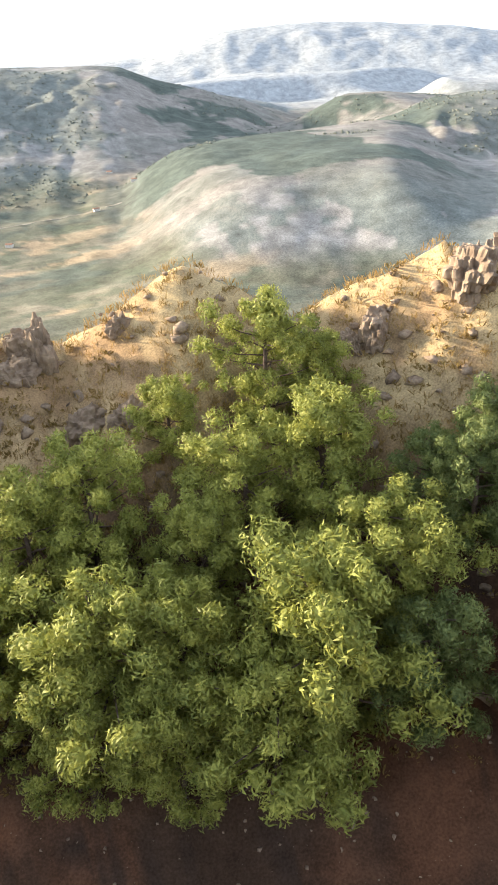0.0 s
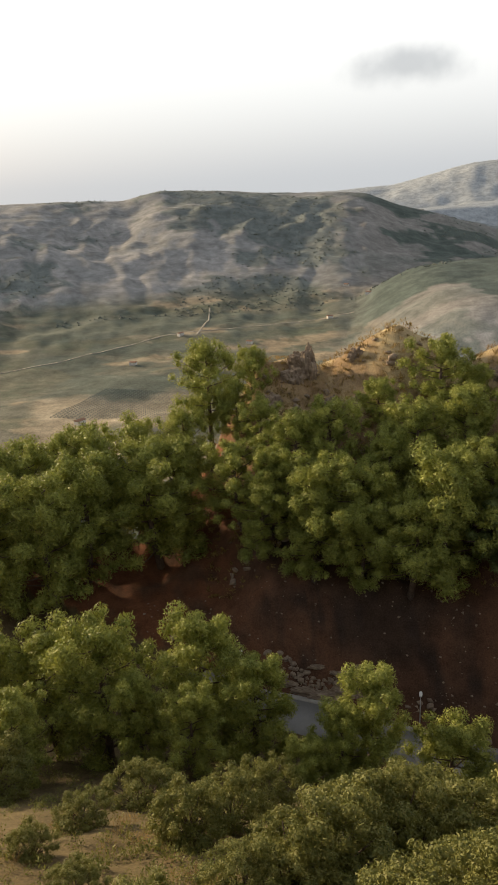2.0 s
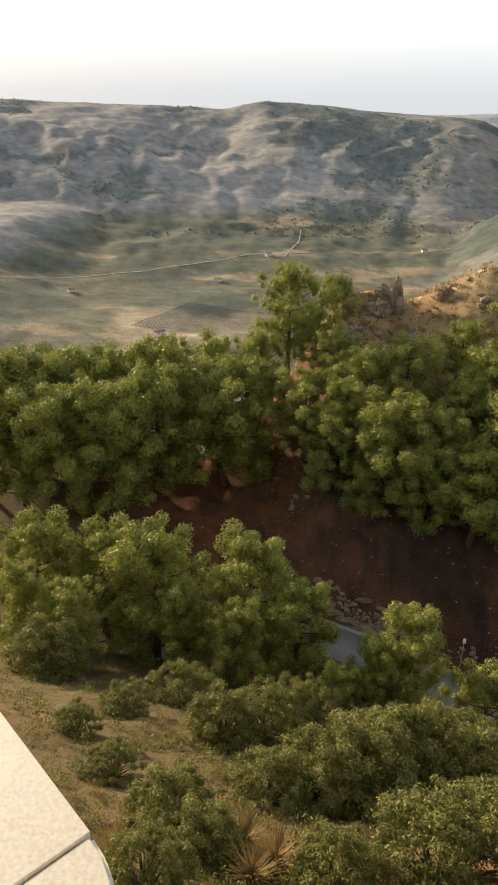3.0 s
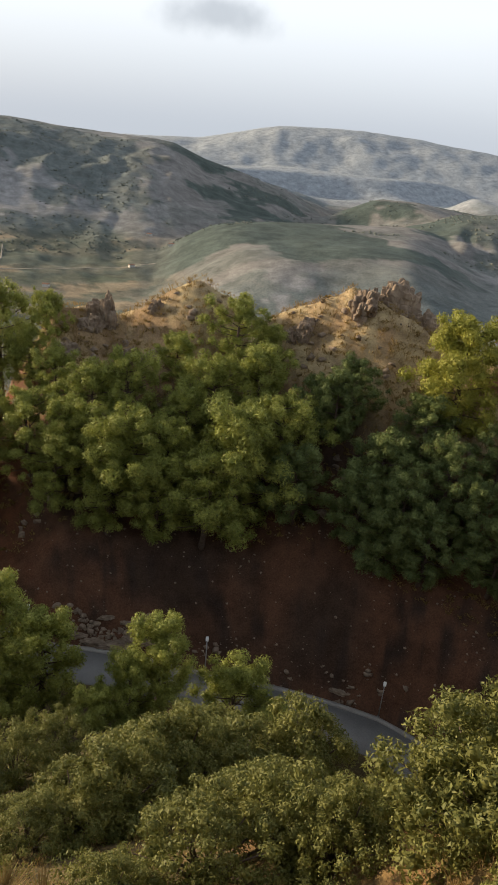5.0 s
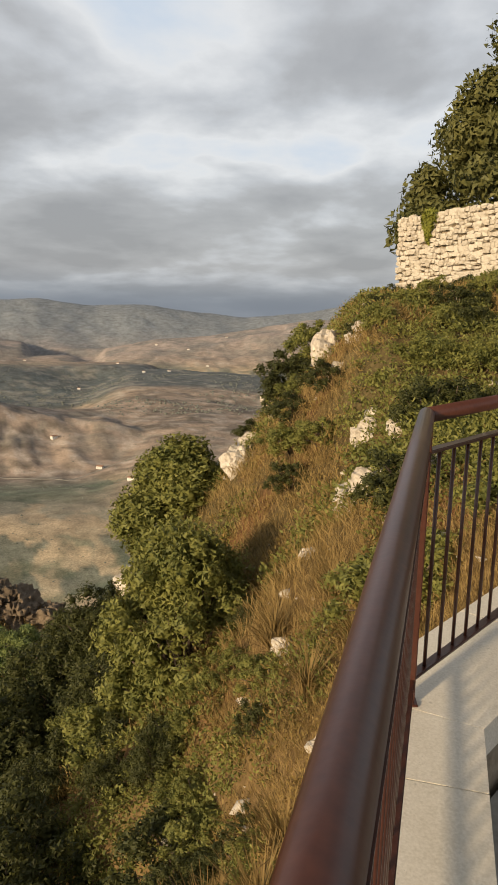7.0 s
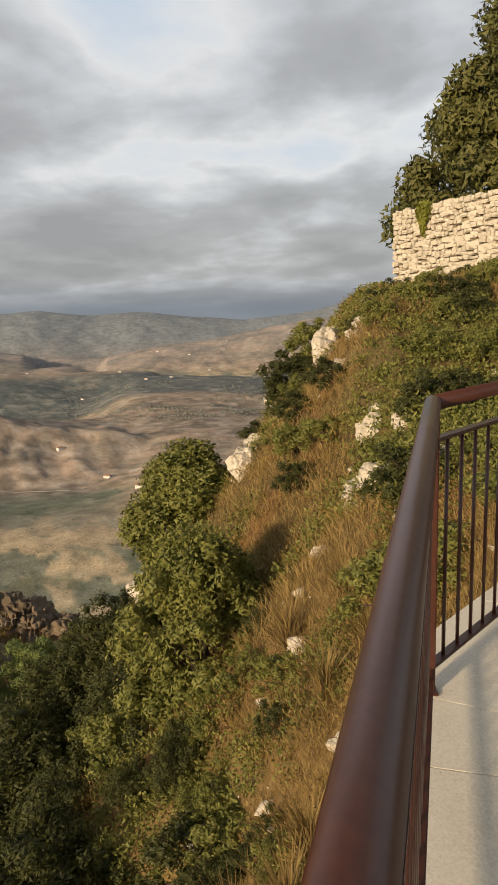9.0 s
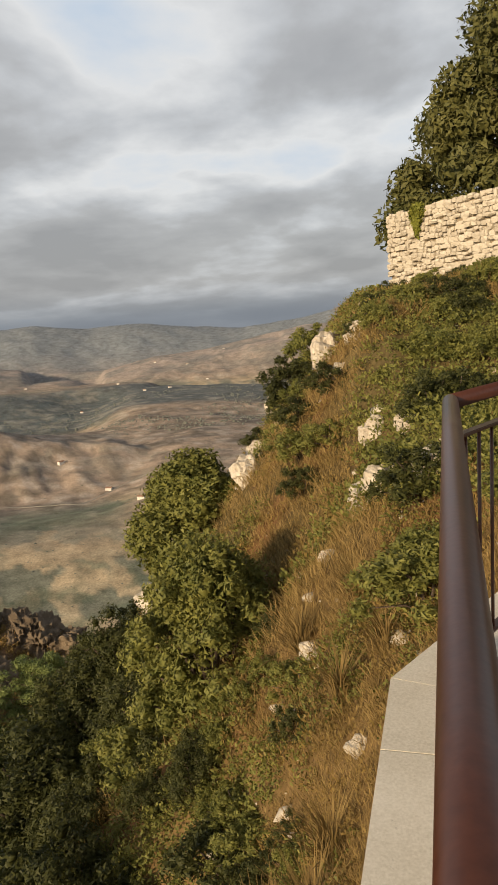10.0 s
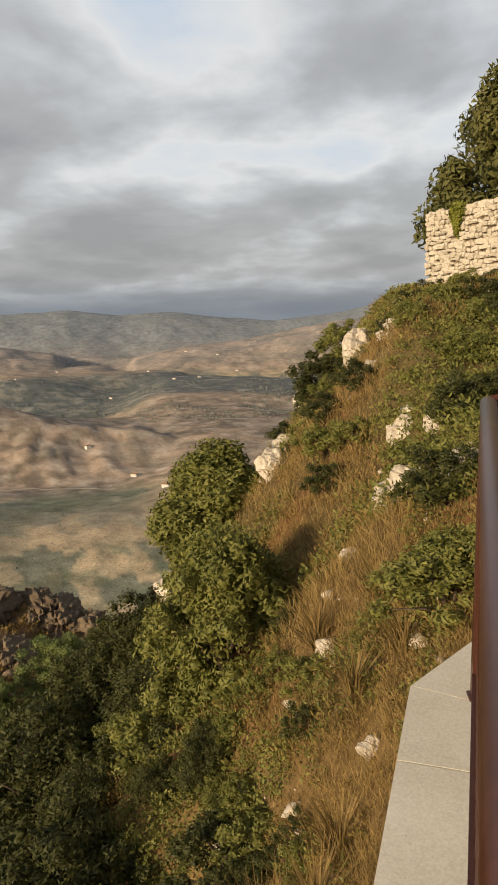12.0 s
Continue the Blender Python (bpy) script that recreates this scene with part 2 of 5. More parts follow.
M_WHITE = material("white_lamp_housing", (0.74, 0.74, 0.72), (0.82, 0.82, 0.80), scale=4, fine=30, bump=0.0, rough=0.4)
M_PLASTER = material("pale_plaster", (0.50, 0.47, 0.42), (0.72, 0.70, 0.66), scale=0.3, fine=3, bump=0.1, rough=0.9, per_object=0.4)
M_TILE = material("roof_tile", (0.22, 0.12, 0.08), (0.36, 0.22, 0.15), scale=1.0, fine=4, bump=0.3, rough=0.9)

# ---------------------------------------------------------------- mesh helpers


def mesh_from(name, verts, faces, mat, smooth=False):
    me = bpy.data.meshes.new(name)
    verts = np.asarray(verts, dtype=np.float32)
    faces = np.asarray(faces, dtype=np.int32)
    k = faces.shape[1]
    me.vertices.add(len(verts))
    me.vertices.foreach_set("co", verts.ravel())
    me.loops.add(faces.size)
    me.loops.foreach_set("vertex_index", faces.ravel())
    me.polygons.add(len(faces))
    me.polygons.foreach_set("loop_start", np.arange(0, faces.size, k, dtype=np.int32))
    me.polygons.foreach_set("loop_total", np.full(len(faces), k, dtype=np.int32))
    if smooth:
        me.polygons.foreach_set("use_smooth", np.ones(len(faces), dtype=bool))
    me.update(calc_edges=True)
    me.validate()
    me.materials.append(mat)
    return me


def part(name, bm, mat, parent, label="", smooth=False):
    me = bm
    if isinstance(bm, bmesh.types.BMesh):
        me = bpy.data.meshes.new(name)
        bm.to_mesh(me)
        bm.free()
        me.materials.append(mat)
        if smooth:
            for p in me.polygons:
                p.use_smooth = True
    ob = new(name, me)
    ob.parent = parent
    if label:
        tagged(ob, label)
    return ob


def ngon_prism(points, z0, z1, bevel=0.0):
    bm = bmesh.new()
    low = [bm.verts.new((x, y, z0)) for x, y in points]
    top = [bm.verts.new((x, y, z1)) for x, y in points]
    n = len(points)
    bm.faces.new(low[::-1])
    bm.faces.new(top)
    for i in range(n):
        bm.faces.new((low[i], low[(i + 1) % n], top[(i + 1) % n], top[i]))
    bmesh.ops.recalc_face_normals(bm, faces=bm.faces)
    if bevel:
        bmesh.ops.bevel(bm, geom=list(bm.edges), offset=bevel, segments=2, affect="EDGES")
    return bm


def tube(path, radii, sides=8, bm=None):
    """A round bar along a list of points."""
    bm = bm or bmesh.new()
    rings = []
    path = [Vector(p) for p in path]
    for i, p in enumerate(path):
        d = (path[min(i + 1, len(path) - 1)] - path[max(i - 1, 0)]).normalized()
        a = d.cross(Vector((0, 0, 1)) if abs(d.z) < 0.9 else Vector((1, 0, 0))).normalized()
        b = d.cross(a)
        r = radii[i] if isinstance(radii, (list, tuple)) else radii
        rings.append([bm.verts.new(p + (a * math.cos(k * 2 * math.pi / sides) + b * math.sin(k * 2 * math.pi / sides)) * r) for k in range(sides)])
    for u, v in zip(rings, rings[1:]):
        for k in range(sides):
            bm.faces.new((u[k], u[(k + 1) % sides], v[(k + 1) % sides], v[k]))
    bm.faces.new(rings[0][::-1])
    bm.faces.new(rings[-1])
    bmesh.ops.recalc_face_normals(bm, faces=bm.faces)
    return bm


# ---------------------------------------------------------------- the lie of the land


def smooth01(a, b, v):
    t = np.clip((v - a) / (b - a), 0, 1)
    return t * t * (3 - 2 * t)


def hash_noise(x, y, seed):
    """Value noise on a unit lattice, for arrays."""
    xi, yi = np.floor(x).astype(np.int64), np.floor(y).astype(np.int64)
    fx, fy = x - xi, y - yi
    fx, fy = fx * fx * (3 - 2 * fx), fy * fy * (3 - 2 * fy)

    def h(a, b):
        v = (a * 374761393 + b * 668265263 + seed * 2147483647) & 0xFFFFFFFF
        v = ((v ^ (v >> 13)) * 1274126177) & 0xFFFFFFFF
        return ((v ^ (v >> 16)) & 0xFFFF) / 65535.0
    return (h(xi, yi) * (1 - fx) + h(xi + 1, yi) * fx) * (1 - fy) + (h(xi, yi + 1) * (1 - fx) + h(xi + 1, yi + 1) * fx) * fy


def fbm(x, y, seed, octaves=4, gain=0.5):
    s, a, tot = 0, 1.0, 0.0
    for o in range(octaves):
        s = s + a * hash_noise(x * 2 ** o + 17.3 * o, y * 2 ** o - 9.1 * o, seed + o)
        tot += a
        a *= gain
    return s / tot * 2 - 1


def ridged(x, y, seed, octaves=4):
    s, a, tot = 0, 1.0, 0.0
    for o in range(octaves):
        s = s + a * (1 - 2 * abs(hash_noise(x * 2 ** o + 5.7 * o, y * 2 ** o + 3.3 * o, seed + o) - 0.5))
        tot += a
        a *= 0.5
    return s / tot


def lane(az, table):
    return np.interp(az, [a for a, _ in table], [b for _, b in table])


# the road at the foot of the slope, by azimuth: distance and height
ROAD_D = [(-75, 43), (-60, 51), (-45, 57), (-29.5, 61), (-11.6, 61), (5.4, 65), (15.3, 75), (24, 89), (40, 117)]
ROAD_Z = [(-75, -58), (-45, -60), (-29.5, -59), (-11.6, -57), (5.4, -55), (15.3, -52.3), (24, -51), (40, -50)]
# the spur behind the road: distance and height of its crest
CREST_D = [(-74, 88), (-68, 90), (-52, 95), (-43, 92), (-30, 100), (-21, 110), (-8, 114), (0, 113), (6, 110), (14, 100), (40, 130)]
CREST_Z = [(-74, -52), (-70, -39), (-66, -36), (-58, -32), (-52, -28.5), (-45, -25), (-36, -26), (-29, -26), (-25, -22.5), (-21, -20.5), (-17, -24), (-13.5, -28.5), (-11, -24.6), (-9, -22.2), (-7.5, -22.6), (-5, -26), (-2.5, -29), (0, -27), (2.5, -27.5), (5, -37), (8, -45), (12, -50), (40, -52)]
# far crests as the angle above the horizon
MAIN_EL = [(-26, -8.5), (-21, -6.7), (-14.4, -4.0), (-9, -2.4), (-6.5, -1.4), (-5, -1.2), (0, -1.1), (5, -0.7), (9, -0.4), (12, -0.9), (20, -0.7), (40, -0.5)]
RIGHT_EL = [(-92, -14), (-86, -11.6), (-82, -10.2), (-78, -9.6), (-75, -8.7), (-72, -8.5), (-69.5, -7.9), (-65, -6.5), (-62, -5.7), (-56, -5), (-50, -4.0), (-44, -3.7), (-36, -4.2), (-28, -4.6), (-20, -7)]
FAR_EL = [(-120, 1.2), (-100, 1.0), (-95, 0.8), (-91, 0.0), (-86, -0.5), (-82, -0.2), (-78, 0.3), (-74, 0.2), (-70, 0.6), (-64, 0.3), (-58, -0.6), (-52, -1.4), (-47, -2.4), (-41.6, -2.3), (-36, -1.4), (-30, -0.3), (-25, 0.1), (-20, 0.5), (-14, 0.3), (-8, -1.0), (40, -3)]
MOUNT_EL = [(-110, -0.6), (-96, -0.4), (-91, -0.6), (-87, -1.3), (-83, -2.0), (-79, -2.3), (-75, -3.2), (-73, -5.6), (-71, -5.8), (-69, -2.6), (-65, -2.0), (-61, -2.6), (-56, -3.6), (-50, -5)]
VALLEY = -245.0


def land(x, y, rough=1.0):
    """Height of the ground at places x, y (arrays)."""
    x, y = np.asarray(x, float), np.asarray(y, float)
    d = np.hypot(x, y) + 1e-6
    az = np.degrees(np.arctan2(-x, y))
    azv = np.clip(az, -110, 40)
    # the slope that falls away from the terrace
    c = 0.85 + 0.45 * smooth01(6, 22, x)
    c = np.where(x < 6, 0.72, np.maximum(c, 0.72 + 0.58 * smooth01(4, 20, x)))
    deep = smooth01(14, 4, x) * smooth01(-1, 3, y)
    own = -4.8 - 5.7 * deep * smooth01(3.5, 9, d) - 1.6 * deep - c * np.maximum(y, -2.6) + 3.2 * smooth01(15, 27, x) - 0.35 * np.clip(y - 48, 0, None) + 0.1 * np.clip(-y - 4, 0, 14) - 0.03 * x
    own = own - 0.45 * smooth01(21, 27, x) * smooth01(-9, -6, y)
    edge = 37 + 5 * smooth01(2, -8, y)
    own = own - 1.3 * np.clip(x - edge, 0, None)
    own = own + rough * (0.9 * fbm(x / 9, y / 9, 3) + 0.25 * fbm(x / 1.7, y / 1.7, 5, 3)) * smooth01(3, 9, d)
    own = own - 0.5 * np.clip(-x - 25, 0, None) * smooth01(0, 30, y)
    # the spur across the road
    rd, rz = lane(azv, ROAD_D), lane(azv, ROAD_Z)
    cd, cz = lane(azv, CREST_D), lane(azv, CREST_Z)
    u = (d - rd - 3.2) / (cd - rd - 3.2)
    rise = 0.45 * smooth01(0, 0.22, u) * 0.35 + 0.8425 * np.clip(u, 0, 1) ** 1.15
    spur = rz + (cz - rz) * np.clip(rise, 0, 1)
    spur = spur + rough * smooth01(0.02, 0.3, u) * (1.6 * fbm(x / 11, y / 11, 11) + 0.7 * fbm(x / 2.4, y / 2.4, 13, 3))
    crag = smooth01(-40, -50, az) * smooth01(0.25, 0.7, u)
    spur = spur + rough * crag * (4.6 * ridged(x / 6, y / 8, 15) - 2.9)
    back = cz - 0.62 * (d - cd) - 0.0
    spur = np.where(d > cd, np.minimum(spur, back + rough * 2.5 * fbm(x / 15, y / 15, 17)), spur)
    spur = np.where(az < -73, -400, spur)
    gully = np.where(d < rd + 3.2, np.maximum(own, rz + 0.02 * (rd + 3.2 - d)), spur)
    gully = np.where(az < -73, own, gully)
    w = smooth01(-75, -70, az)
    near = np.where(d < rd + 3.2, gully, w * spur + (1 - w) * np.minimum(own, spur + 400 * (1 - w)))
    near = np.where(az > 60, own, near)
    near = np.where(y < -2, np.maximum(own, near * 0 + own), near)
    # valley floor and hills
    floor = VALLEY + 9 * fbm(x / 260, y / 260, 21) + 3 * fbm(x / 60, y / 60, 23)

    def hill(table, foot, top, seed, amp, tail, carve=1.0):
        el = lane(az, table)
        h = top * np.tan(np.radians(el)) - VALLEY
        f = smooth01(foot, top, d) * 0.45 + 0.55 * np.clip((d - foot) / (top - foot), 0, 1) ** 0.8
        f = np.where(d > top, 1 - np.clip((d - top) / tail, 0, 1), f)
        h = np.clip(h, 0, None)
        bell = np.clip(np.sin(np.clip(f, 0, 1) * math.pi), 0, 1)
        # gullies that run down towards the valley
        bend = 1.6 * fbm(x / 380, y / 380, seed + 12, 3)
        cut = ridged(az / 3.1 + bend, d / 700 + seed, seed + 5, 3) - 0.62
        fold = ridged(az / 1.15 + 1.7 * bend, d / 260 + seed, seed + 6, 3) - 0.62
        return carve * rough * bell * (0.26 * h * cut + 0.09 * h * fold) + h * f * (1 + rough * amp * (ridged(x / 420, y / 420, seed) - 0.62) * np.clip(np.sin(np.clip(f, 0, 1) * math.pi), 0, 1)) + rough * (16 * (ridged(x / 210, y / 270, seed + 7) - 0.65) + 6 * (ridged(x / 62, y / 75, seed + 9) - 0.65)) * np.clip(np.sin(np.clip(f, 0, 1) * math.pi), 0, 1) + rough * 9 * fbm(x / 70, y / 70, seed + 3) * np.clip(f * 1.5, 0, 1) * (f < 0.96)
    low = (46 + 40 * smooth01(-32, -24, az) * smooth01(0, -6, az)) * smooth01(0.35, 0.75, hash_noise(x / 330 + 3.1, y / 330, 31)) * smooth01(500, 900, d)
    right_foot = np.interp(az, [-84, -60], [930, 1080])
    right_top = np.interp(az, [-84, -72, -62, -50], [1180, 1290, 1420, 1750])
    right_tail = np.interp(az, [-84, -62, -50], [330, 430, 700])
    hills = np.maximum.reduce([low, hill(MAIN_EL, 1350, 2500, 41, 0.5, 900, 0.5), hill(RIGHT_EL, right_foot, right_top, 47, 0.5, right_tail, 1.0), hill(MOUNT_EL, 2600, 3500, 53, 0.45, 800, 0.8), hill(FAR_EL, 3600, 4550, 59, 0.3, 4000, 0.3)])
    far = floor + hills
    k = smooth01(-8, 8, near - far)
    return far * (1 - k) + near * k


def height(x, y):
    return float(land(np.array([x]), np.array([y]))[0])


def polar(az, d):
    return -math.sin(radians(az)) * d, math.cos(radians(az)) * d


def cover_haze(x, y, z):
    """Ground colour: what grows or lies there, with haze painted into the distance."""
    d = np.hypot(x, y)
    az = np.degrees(np.arctan2(-x, y))
    azv = np.clip(az, -110, 40)

    def c(r, g, b):
        return np.stack([np.full_like(x, r), np.full_like(x, g), np.full_like(x, b)], 1)

    def mix(a, b, w):
        return a * (1 - w[:, None]) + b * w[:, None]
    n1, n2, n3 = fbm(x / 9, y / 9, 61), fbm(x / 2.2, y / 2.2, 63), fbm(x / 30, y / 30, 65)
    # own slope: ochre grass, scrub and stones
    own = mix(c(0.175, 0.115, 0.05), c(0.095, 0.075, 0.034), smooth01(-0.2, 0.4, n1))
    own = mix(own, c(0.165, 0.085, 0.04), smooth01(0.1, 0.5, n2))
    own = mix(own, c(0.105, 0.085, 0.045), smooth01(10, 2, x) * smooth01(2, 5, y) * 0.8)
    # spur: red-brown soil under the pines, straw near the crest
    rd, rz = lane(azv, ROAD_D), lane(azv, ROAD_Z)
    cd = lane(azv, CREST_D)
    u = (d - rd) / (cd - rd)
    soil = mix(c(0.065, 0.042, 0.030), c(0.120, 0.062, 0.038), smooth01(-0.3, 0.3, n1))
    soil = mix(soil, c(0.05, 0.035, 0.028), smooth01(0.1, 0.5, n2))
    soil = mix(soil, mix(c(0.17, 0.07, 0.034), c(0.11, 0.06, 0.036), smooth01(-0.2, 0.4, n2)), smooth01(0, 9, az + 4 * n1) * 0.85)
    straw = mix(c(0.46, 0.37, 0.21), c(0.27, 0.19, 0.11), smooth01(-0.25, 0.35, n2 * 0.6 + n1 * 0.5))
    spur = mix(soil, straw, smooth01(0.5, 0.85, u + 0.12 * n1) * smooth01(6, 2, az))
    crag = mix(c(0.12, 0.085, 0.06), c(0.23, 0.15, 0.09), smooth01(-0.3, 0.3, n2))
    spur = mix(spur, crag, smooth01(-40, -47, az) * smooth01(1.02, 0.9, u + 0.15 * n1) * smooth01(0.1, 0.35, u))
    near = np.where((d > rd + 2)[:, None] & (az > -74)[:, None] & (az < 60)[:, None], spur, own)
    # the distance: pale dry grassland, scrub, woods, ploughed and stubble fields, haze painted in
    g1, g2, g3 = fbm(x / 300, y / 300, 71), fbm(x / 90, y / 90, 73, 5), fbm(x / 30, y / 30, 75, 3)
    plain = mix(c(0.115, 0.12, 0.095), c(0.165, 0.155, 0.12), smooth01(-0.3, 0.3, g2))
    cx, cy = np.floor((x + 0.35 * y + 30 * g1) / 58), np.floor((y - 0.3 * x + 40 * g1) / 84)
    plot = hash_noise(cx * 1.0, cy * 1.0, 77)
    strip = fbm((x + 0.35 * y) / 150, (y - 0.3 * x) / 62, 78, 4)
    plain = mix(plain, c(0.27, 0.215, 0.145), smooth01(0.10, 0.15, strip) * (0.55 + 0.4 * plot))
    plain = mix(plain, c(0.09, 0.098, 0.072), smooth01(-0.12, -0.17, strip) * 0.7)
    plain = mix(plain, c(0.06, 0.066, 0.05), smooth01(0.012, 0.0, abs(strip - 0.1)) * 0.6)
    plain = mix(plain, c(0.075, 0.09, 0.065), smooth01(0.15, 0.4, g3) * 0.7)
    plain = mix(plain, c(0.075, 0.092, 0.08), smooth01(0.05, 0.11, fbm(x / 210, y / 210, 97, 4)) * 0.75 * smooth01(-36, -26, az))
    vines = smooth01(8, 9.5, az + 2 * g2) * smooth01(21.5, 20, az) * smooth01(725, 745, d) * smooth01(900, 870, d + 60 * g2)
    plain = mix(plain, c(0.30, 0.255, 0.185), vines * 0.85)
    # mountain slopes and their woods greyed and paled, haze mixed into the colour
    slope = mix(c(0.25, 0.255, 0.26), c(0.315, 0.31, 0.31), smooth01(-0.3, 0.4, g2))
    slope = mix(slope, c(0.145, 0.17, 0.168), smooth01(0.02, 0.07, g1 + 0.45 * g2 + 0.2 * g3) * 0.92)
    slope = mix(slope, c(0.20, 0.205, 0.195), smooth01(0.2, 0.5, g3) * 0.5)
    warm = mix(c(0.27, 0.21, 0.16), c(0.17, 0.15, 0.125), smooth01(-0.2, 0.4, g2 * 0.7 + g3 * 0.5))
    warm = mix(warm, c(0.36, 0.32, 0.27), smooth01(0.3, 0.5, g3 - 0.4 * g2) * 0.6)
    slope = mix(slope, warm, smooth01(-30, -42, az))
    # valley and slope colours scaled paler towards the east
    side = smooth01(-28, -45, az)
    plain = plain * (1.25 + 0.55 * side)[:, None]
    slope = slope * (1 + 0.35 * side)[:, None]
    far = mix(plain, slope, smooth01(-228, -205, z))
    rocky = mix(c(0.38, 0.30, 0.24), c(0.19, 0.16, 0.14), smooth01(-0.25, 0.3, g2 * 0.6 + g3 * 0.6))
    speck = fbm(x / 16, y / 22, 87, 3)
    rocky = mix(rocky, c(0.11, 0.10, 0.08), smooth01(0.08, 0.25, speck) * 0.5)
    rocky = mix(rocky, c(0.50, 0.45, 0.40), smooth01(-0.22, -0.36, speck) * 0.45)
    rocky = mix(rocky, c(0.36, 0.32, 0.27), smooth01(0.25, 0.5, g3 - 0.5 * g2) * 0.5)
    east = smooth01(-52, -60, az)
    far = mix(far, rocky, east * smooth01(930, 1010, d + 70 * g1) * smooth01(1900, 1700, d))
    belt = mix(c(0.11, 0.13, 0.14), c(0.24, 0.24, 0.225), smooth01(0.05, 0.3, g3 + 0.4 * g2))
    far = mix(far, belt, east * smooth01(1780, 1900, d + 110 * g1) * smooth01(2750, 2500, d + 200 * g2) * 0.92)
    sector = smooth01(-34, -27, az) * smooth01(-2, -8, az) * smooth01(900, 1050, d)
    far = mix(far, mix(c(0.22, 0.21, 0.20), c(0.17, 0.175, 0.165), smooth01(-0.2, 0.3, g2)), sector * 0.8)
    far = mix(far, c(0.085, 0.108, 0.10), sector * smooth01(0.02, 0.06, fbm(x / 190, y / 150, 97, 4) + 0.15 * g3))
    g4, g5 = fbm(x / 11, y / 11, 79, 3), fbm(x / 45, y / 45, 85, 4)
    far = far * (1 + 0.22 * g4 + 0.16 * g5)[:, None]
    # haze put into the colour: farthest ranges fade to pale blue-grey
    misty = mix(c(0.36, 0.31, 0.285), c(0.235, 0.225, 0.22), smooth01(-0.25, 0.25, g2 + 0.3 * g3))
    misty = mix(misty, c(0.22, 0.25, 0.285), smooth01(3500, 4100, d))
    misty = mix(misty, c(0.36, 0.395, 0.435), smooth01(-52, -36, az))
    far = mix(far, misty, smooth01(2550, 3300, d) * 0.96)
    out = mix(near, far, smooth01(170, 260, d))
    return np.clip(out, 0.02, 0.9)


def build_ground():
    fine = np.arange(-118, 42.01, 0.32)
    az = np.radians(np.concatenate([fine, np.arange(46, 240, 4.0)]))
    ring = np.concatenate([[1.2, 2.2], np.geomspace(3.2, 220, 190), np.geomspace(225, 4850, 300)])
    A, D = np.meshgrid(az, ring, indexing="ij")
    x, y = (-np.sin(A) * D).ravel(), (np.cos(A) * D).ravel()
    z = land(x, y)
    # the terrace stands in a cut
    z = np.where(np.hypot(x, y) < 5, np.minimum(z, -3.2), z)
    z = np.where((y < 1.0) & (x < 7) & (x > -30) & (y > -25), np.minimum(z, -3.2), z)
    na, nr = A.shape
    i, j = np.meshgrid(np.arange(na), np.arange(nr - 1), indexing="ij")
    i2 = (i + 1) % na
    q = np.stack([i * nr + j, i * nr + j + 1, i2 * nr + j + 1, i2 * nr + j], -1).reshape(-1, 4)
    me = mesh_from("ground", np.stack([x, y, z], 1), q, M_GROUND, smooth=True)
    rgb = cover_haze(x, y, z)
    at = me.color_attributes.new("cover_haze", "FLOAT_COLOR", "POINT")
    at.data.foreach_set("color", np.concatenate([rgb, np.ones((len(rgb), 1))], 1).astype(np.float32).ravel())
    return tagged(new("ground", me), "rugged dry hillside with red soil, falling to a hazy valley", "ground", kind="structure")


build_ground()


# ---------------------------------------------------------------- road and street lamps


def strip_between(inner, outer, lift, name, mat, azs, drop=0.0):
    """A band of ground along the road between two distances from its middle."""
    v, f = [], []
    for k, a in enumerate(azs):
        d, z = lane(a, ROAD_D), lane(a, ROAD_Z)
        for off, zz in ((inner, lift), (outer, lift), (outer, lift - drop), (inner, lift - drop)):
            x, y = polar(a, d + off)
            v.append((x, y, z + zz))
        if k:
            o = 4 * k
            for i in range(4):
                j = (i + 1) % 4
                f.append((o - 4 + i, o + i, o + j, o - 4 + j))
    return mesh_from(name, v, f, mat)


road_az = np.arange(-62, 10.6, 0.5)
tagged(new("road", strip_between(-3.0, 2.2, 0.22, "road", M_ROAD, road_az, 0.6)), "narrow grey asphalt road along the foot of the slope", "road", kind="structure")
tagged(new("kerb", strip_between(2.2, 2.75, 0.42, "kerb", M_KERB, road_az, 0.8)), "low pale concrete kerb beside the road", "kerb", kind="structure")


def street_lamp():
    base = new("street_lamp")
    part("pole", tube([(0, 0, -0.6), (0, 0, 2.5), (0, 0, 4.9)], [0.075, 0.06, 0.045], 10), M_GALV, base, smooth=True)
    part("base_plate", ngon_prism([(0.16, 0.16), (-0.16, 0.16), (-0.16, -0.16), (0.16, -0.16)], -0.02, 0.05, 0.01), M_GALV, base)
    part("arm", tube([(0, 0, 4.85), (0, -0.15, 4.98), (0, -0.35, 5.02)], 0.035, 8), M_GALV, base, smooth=True)
    part("lamp_head", ngon_prism([(0.17, -0.2), (0.13, 0.0), (-0.13, 0.0), (-0.17, -0.2), (-0.15, -0.75), (0.15, -0.75)], 4.97, 5.11, 0.03), M_WHITE, base, "white flat lamp head")
    return tagged(base, "slim grey street lamp with a white head beside the road", "street lamp", group="street lamps along the road")


lamp = street_lamp()
for k, a in enumerate((-29.5, -11.6, 5.4)):
    x, y = polar(a, lane(a, ROAD_D) + 2.95)
    m = pose(x, y, float(lane(a, ROAD_Z)) + 0.2, 0, 0, a)
    if k:
        copy_thing(lamp, m)
    else:
        lamp.matrix_basis = m

# ---------------------------------------------------------------- plants


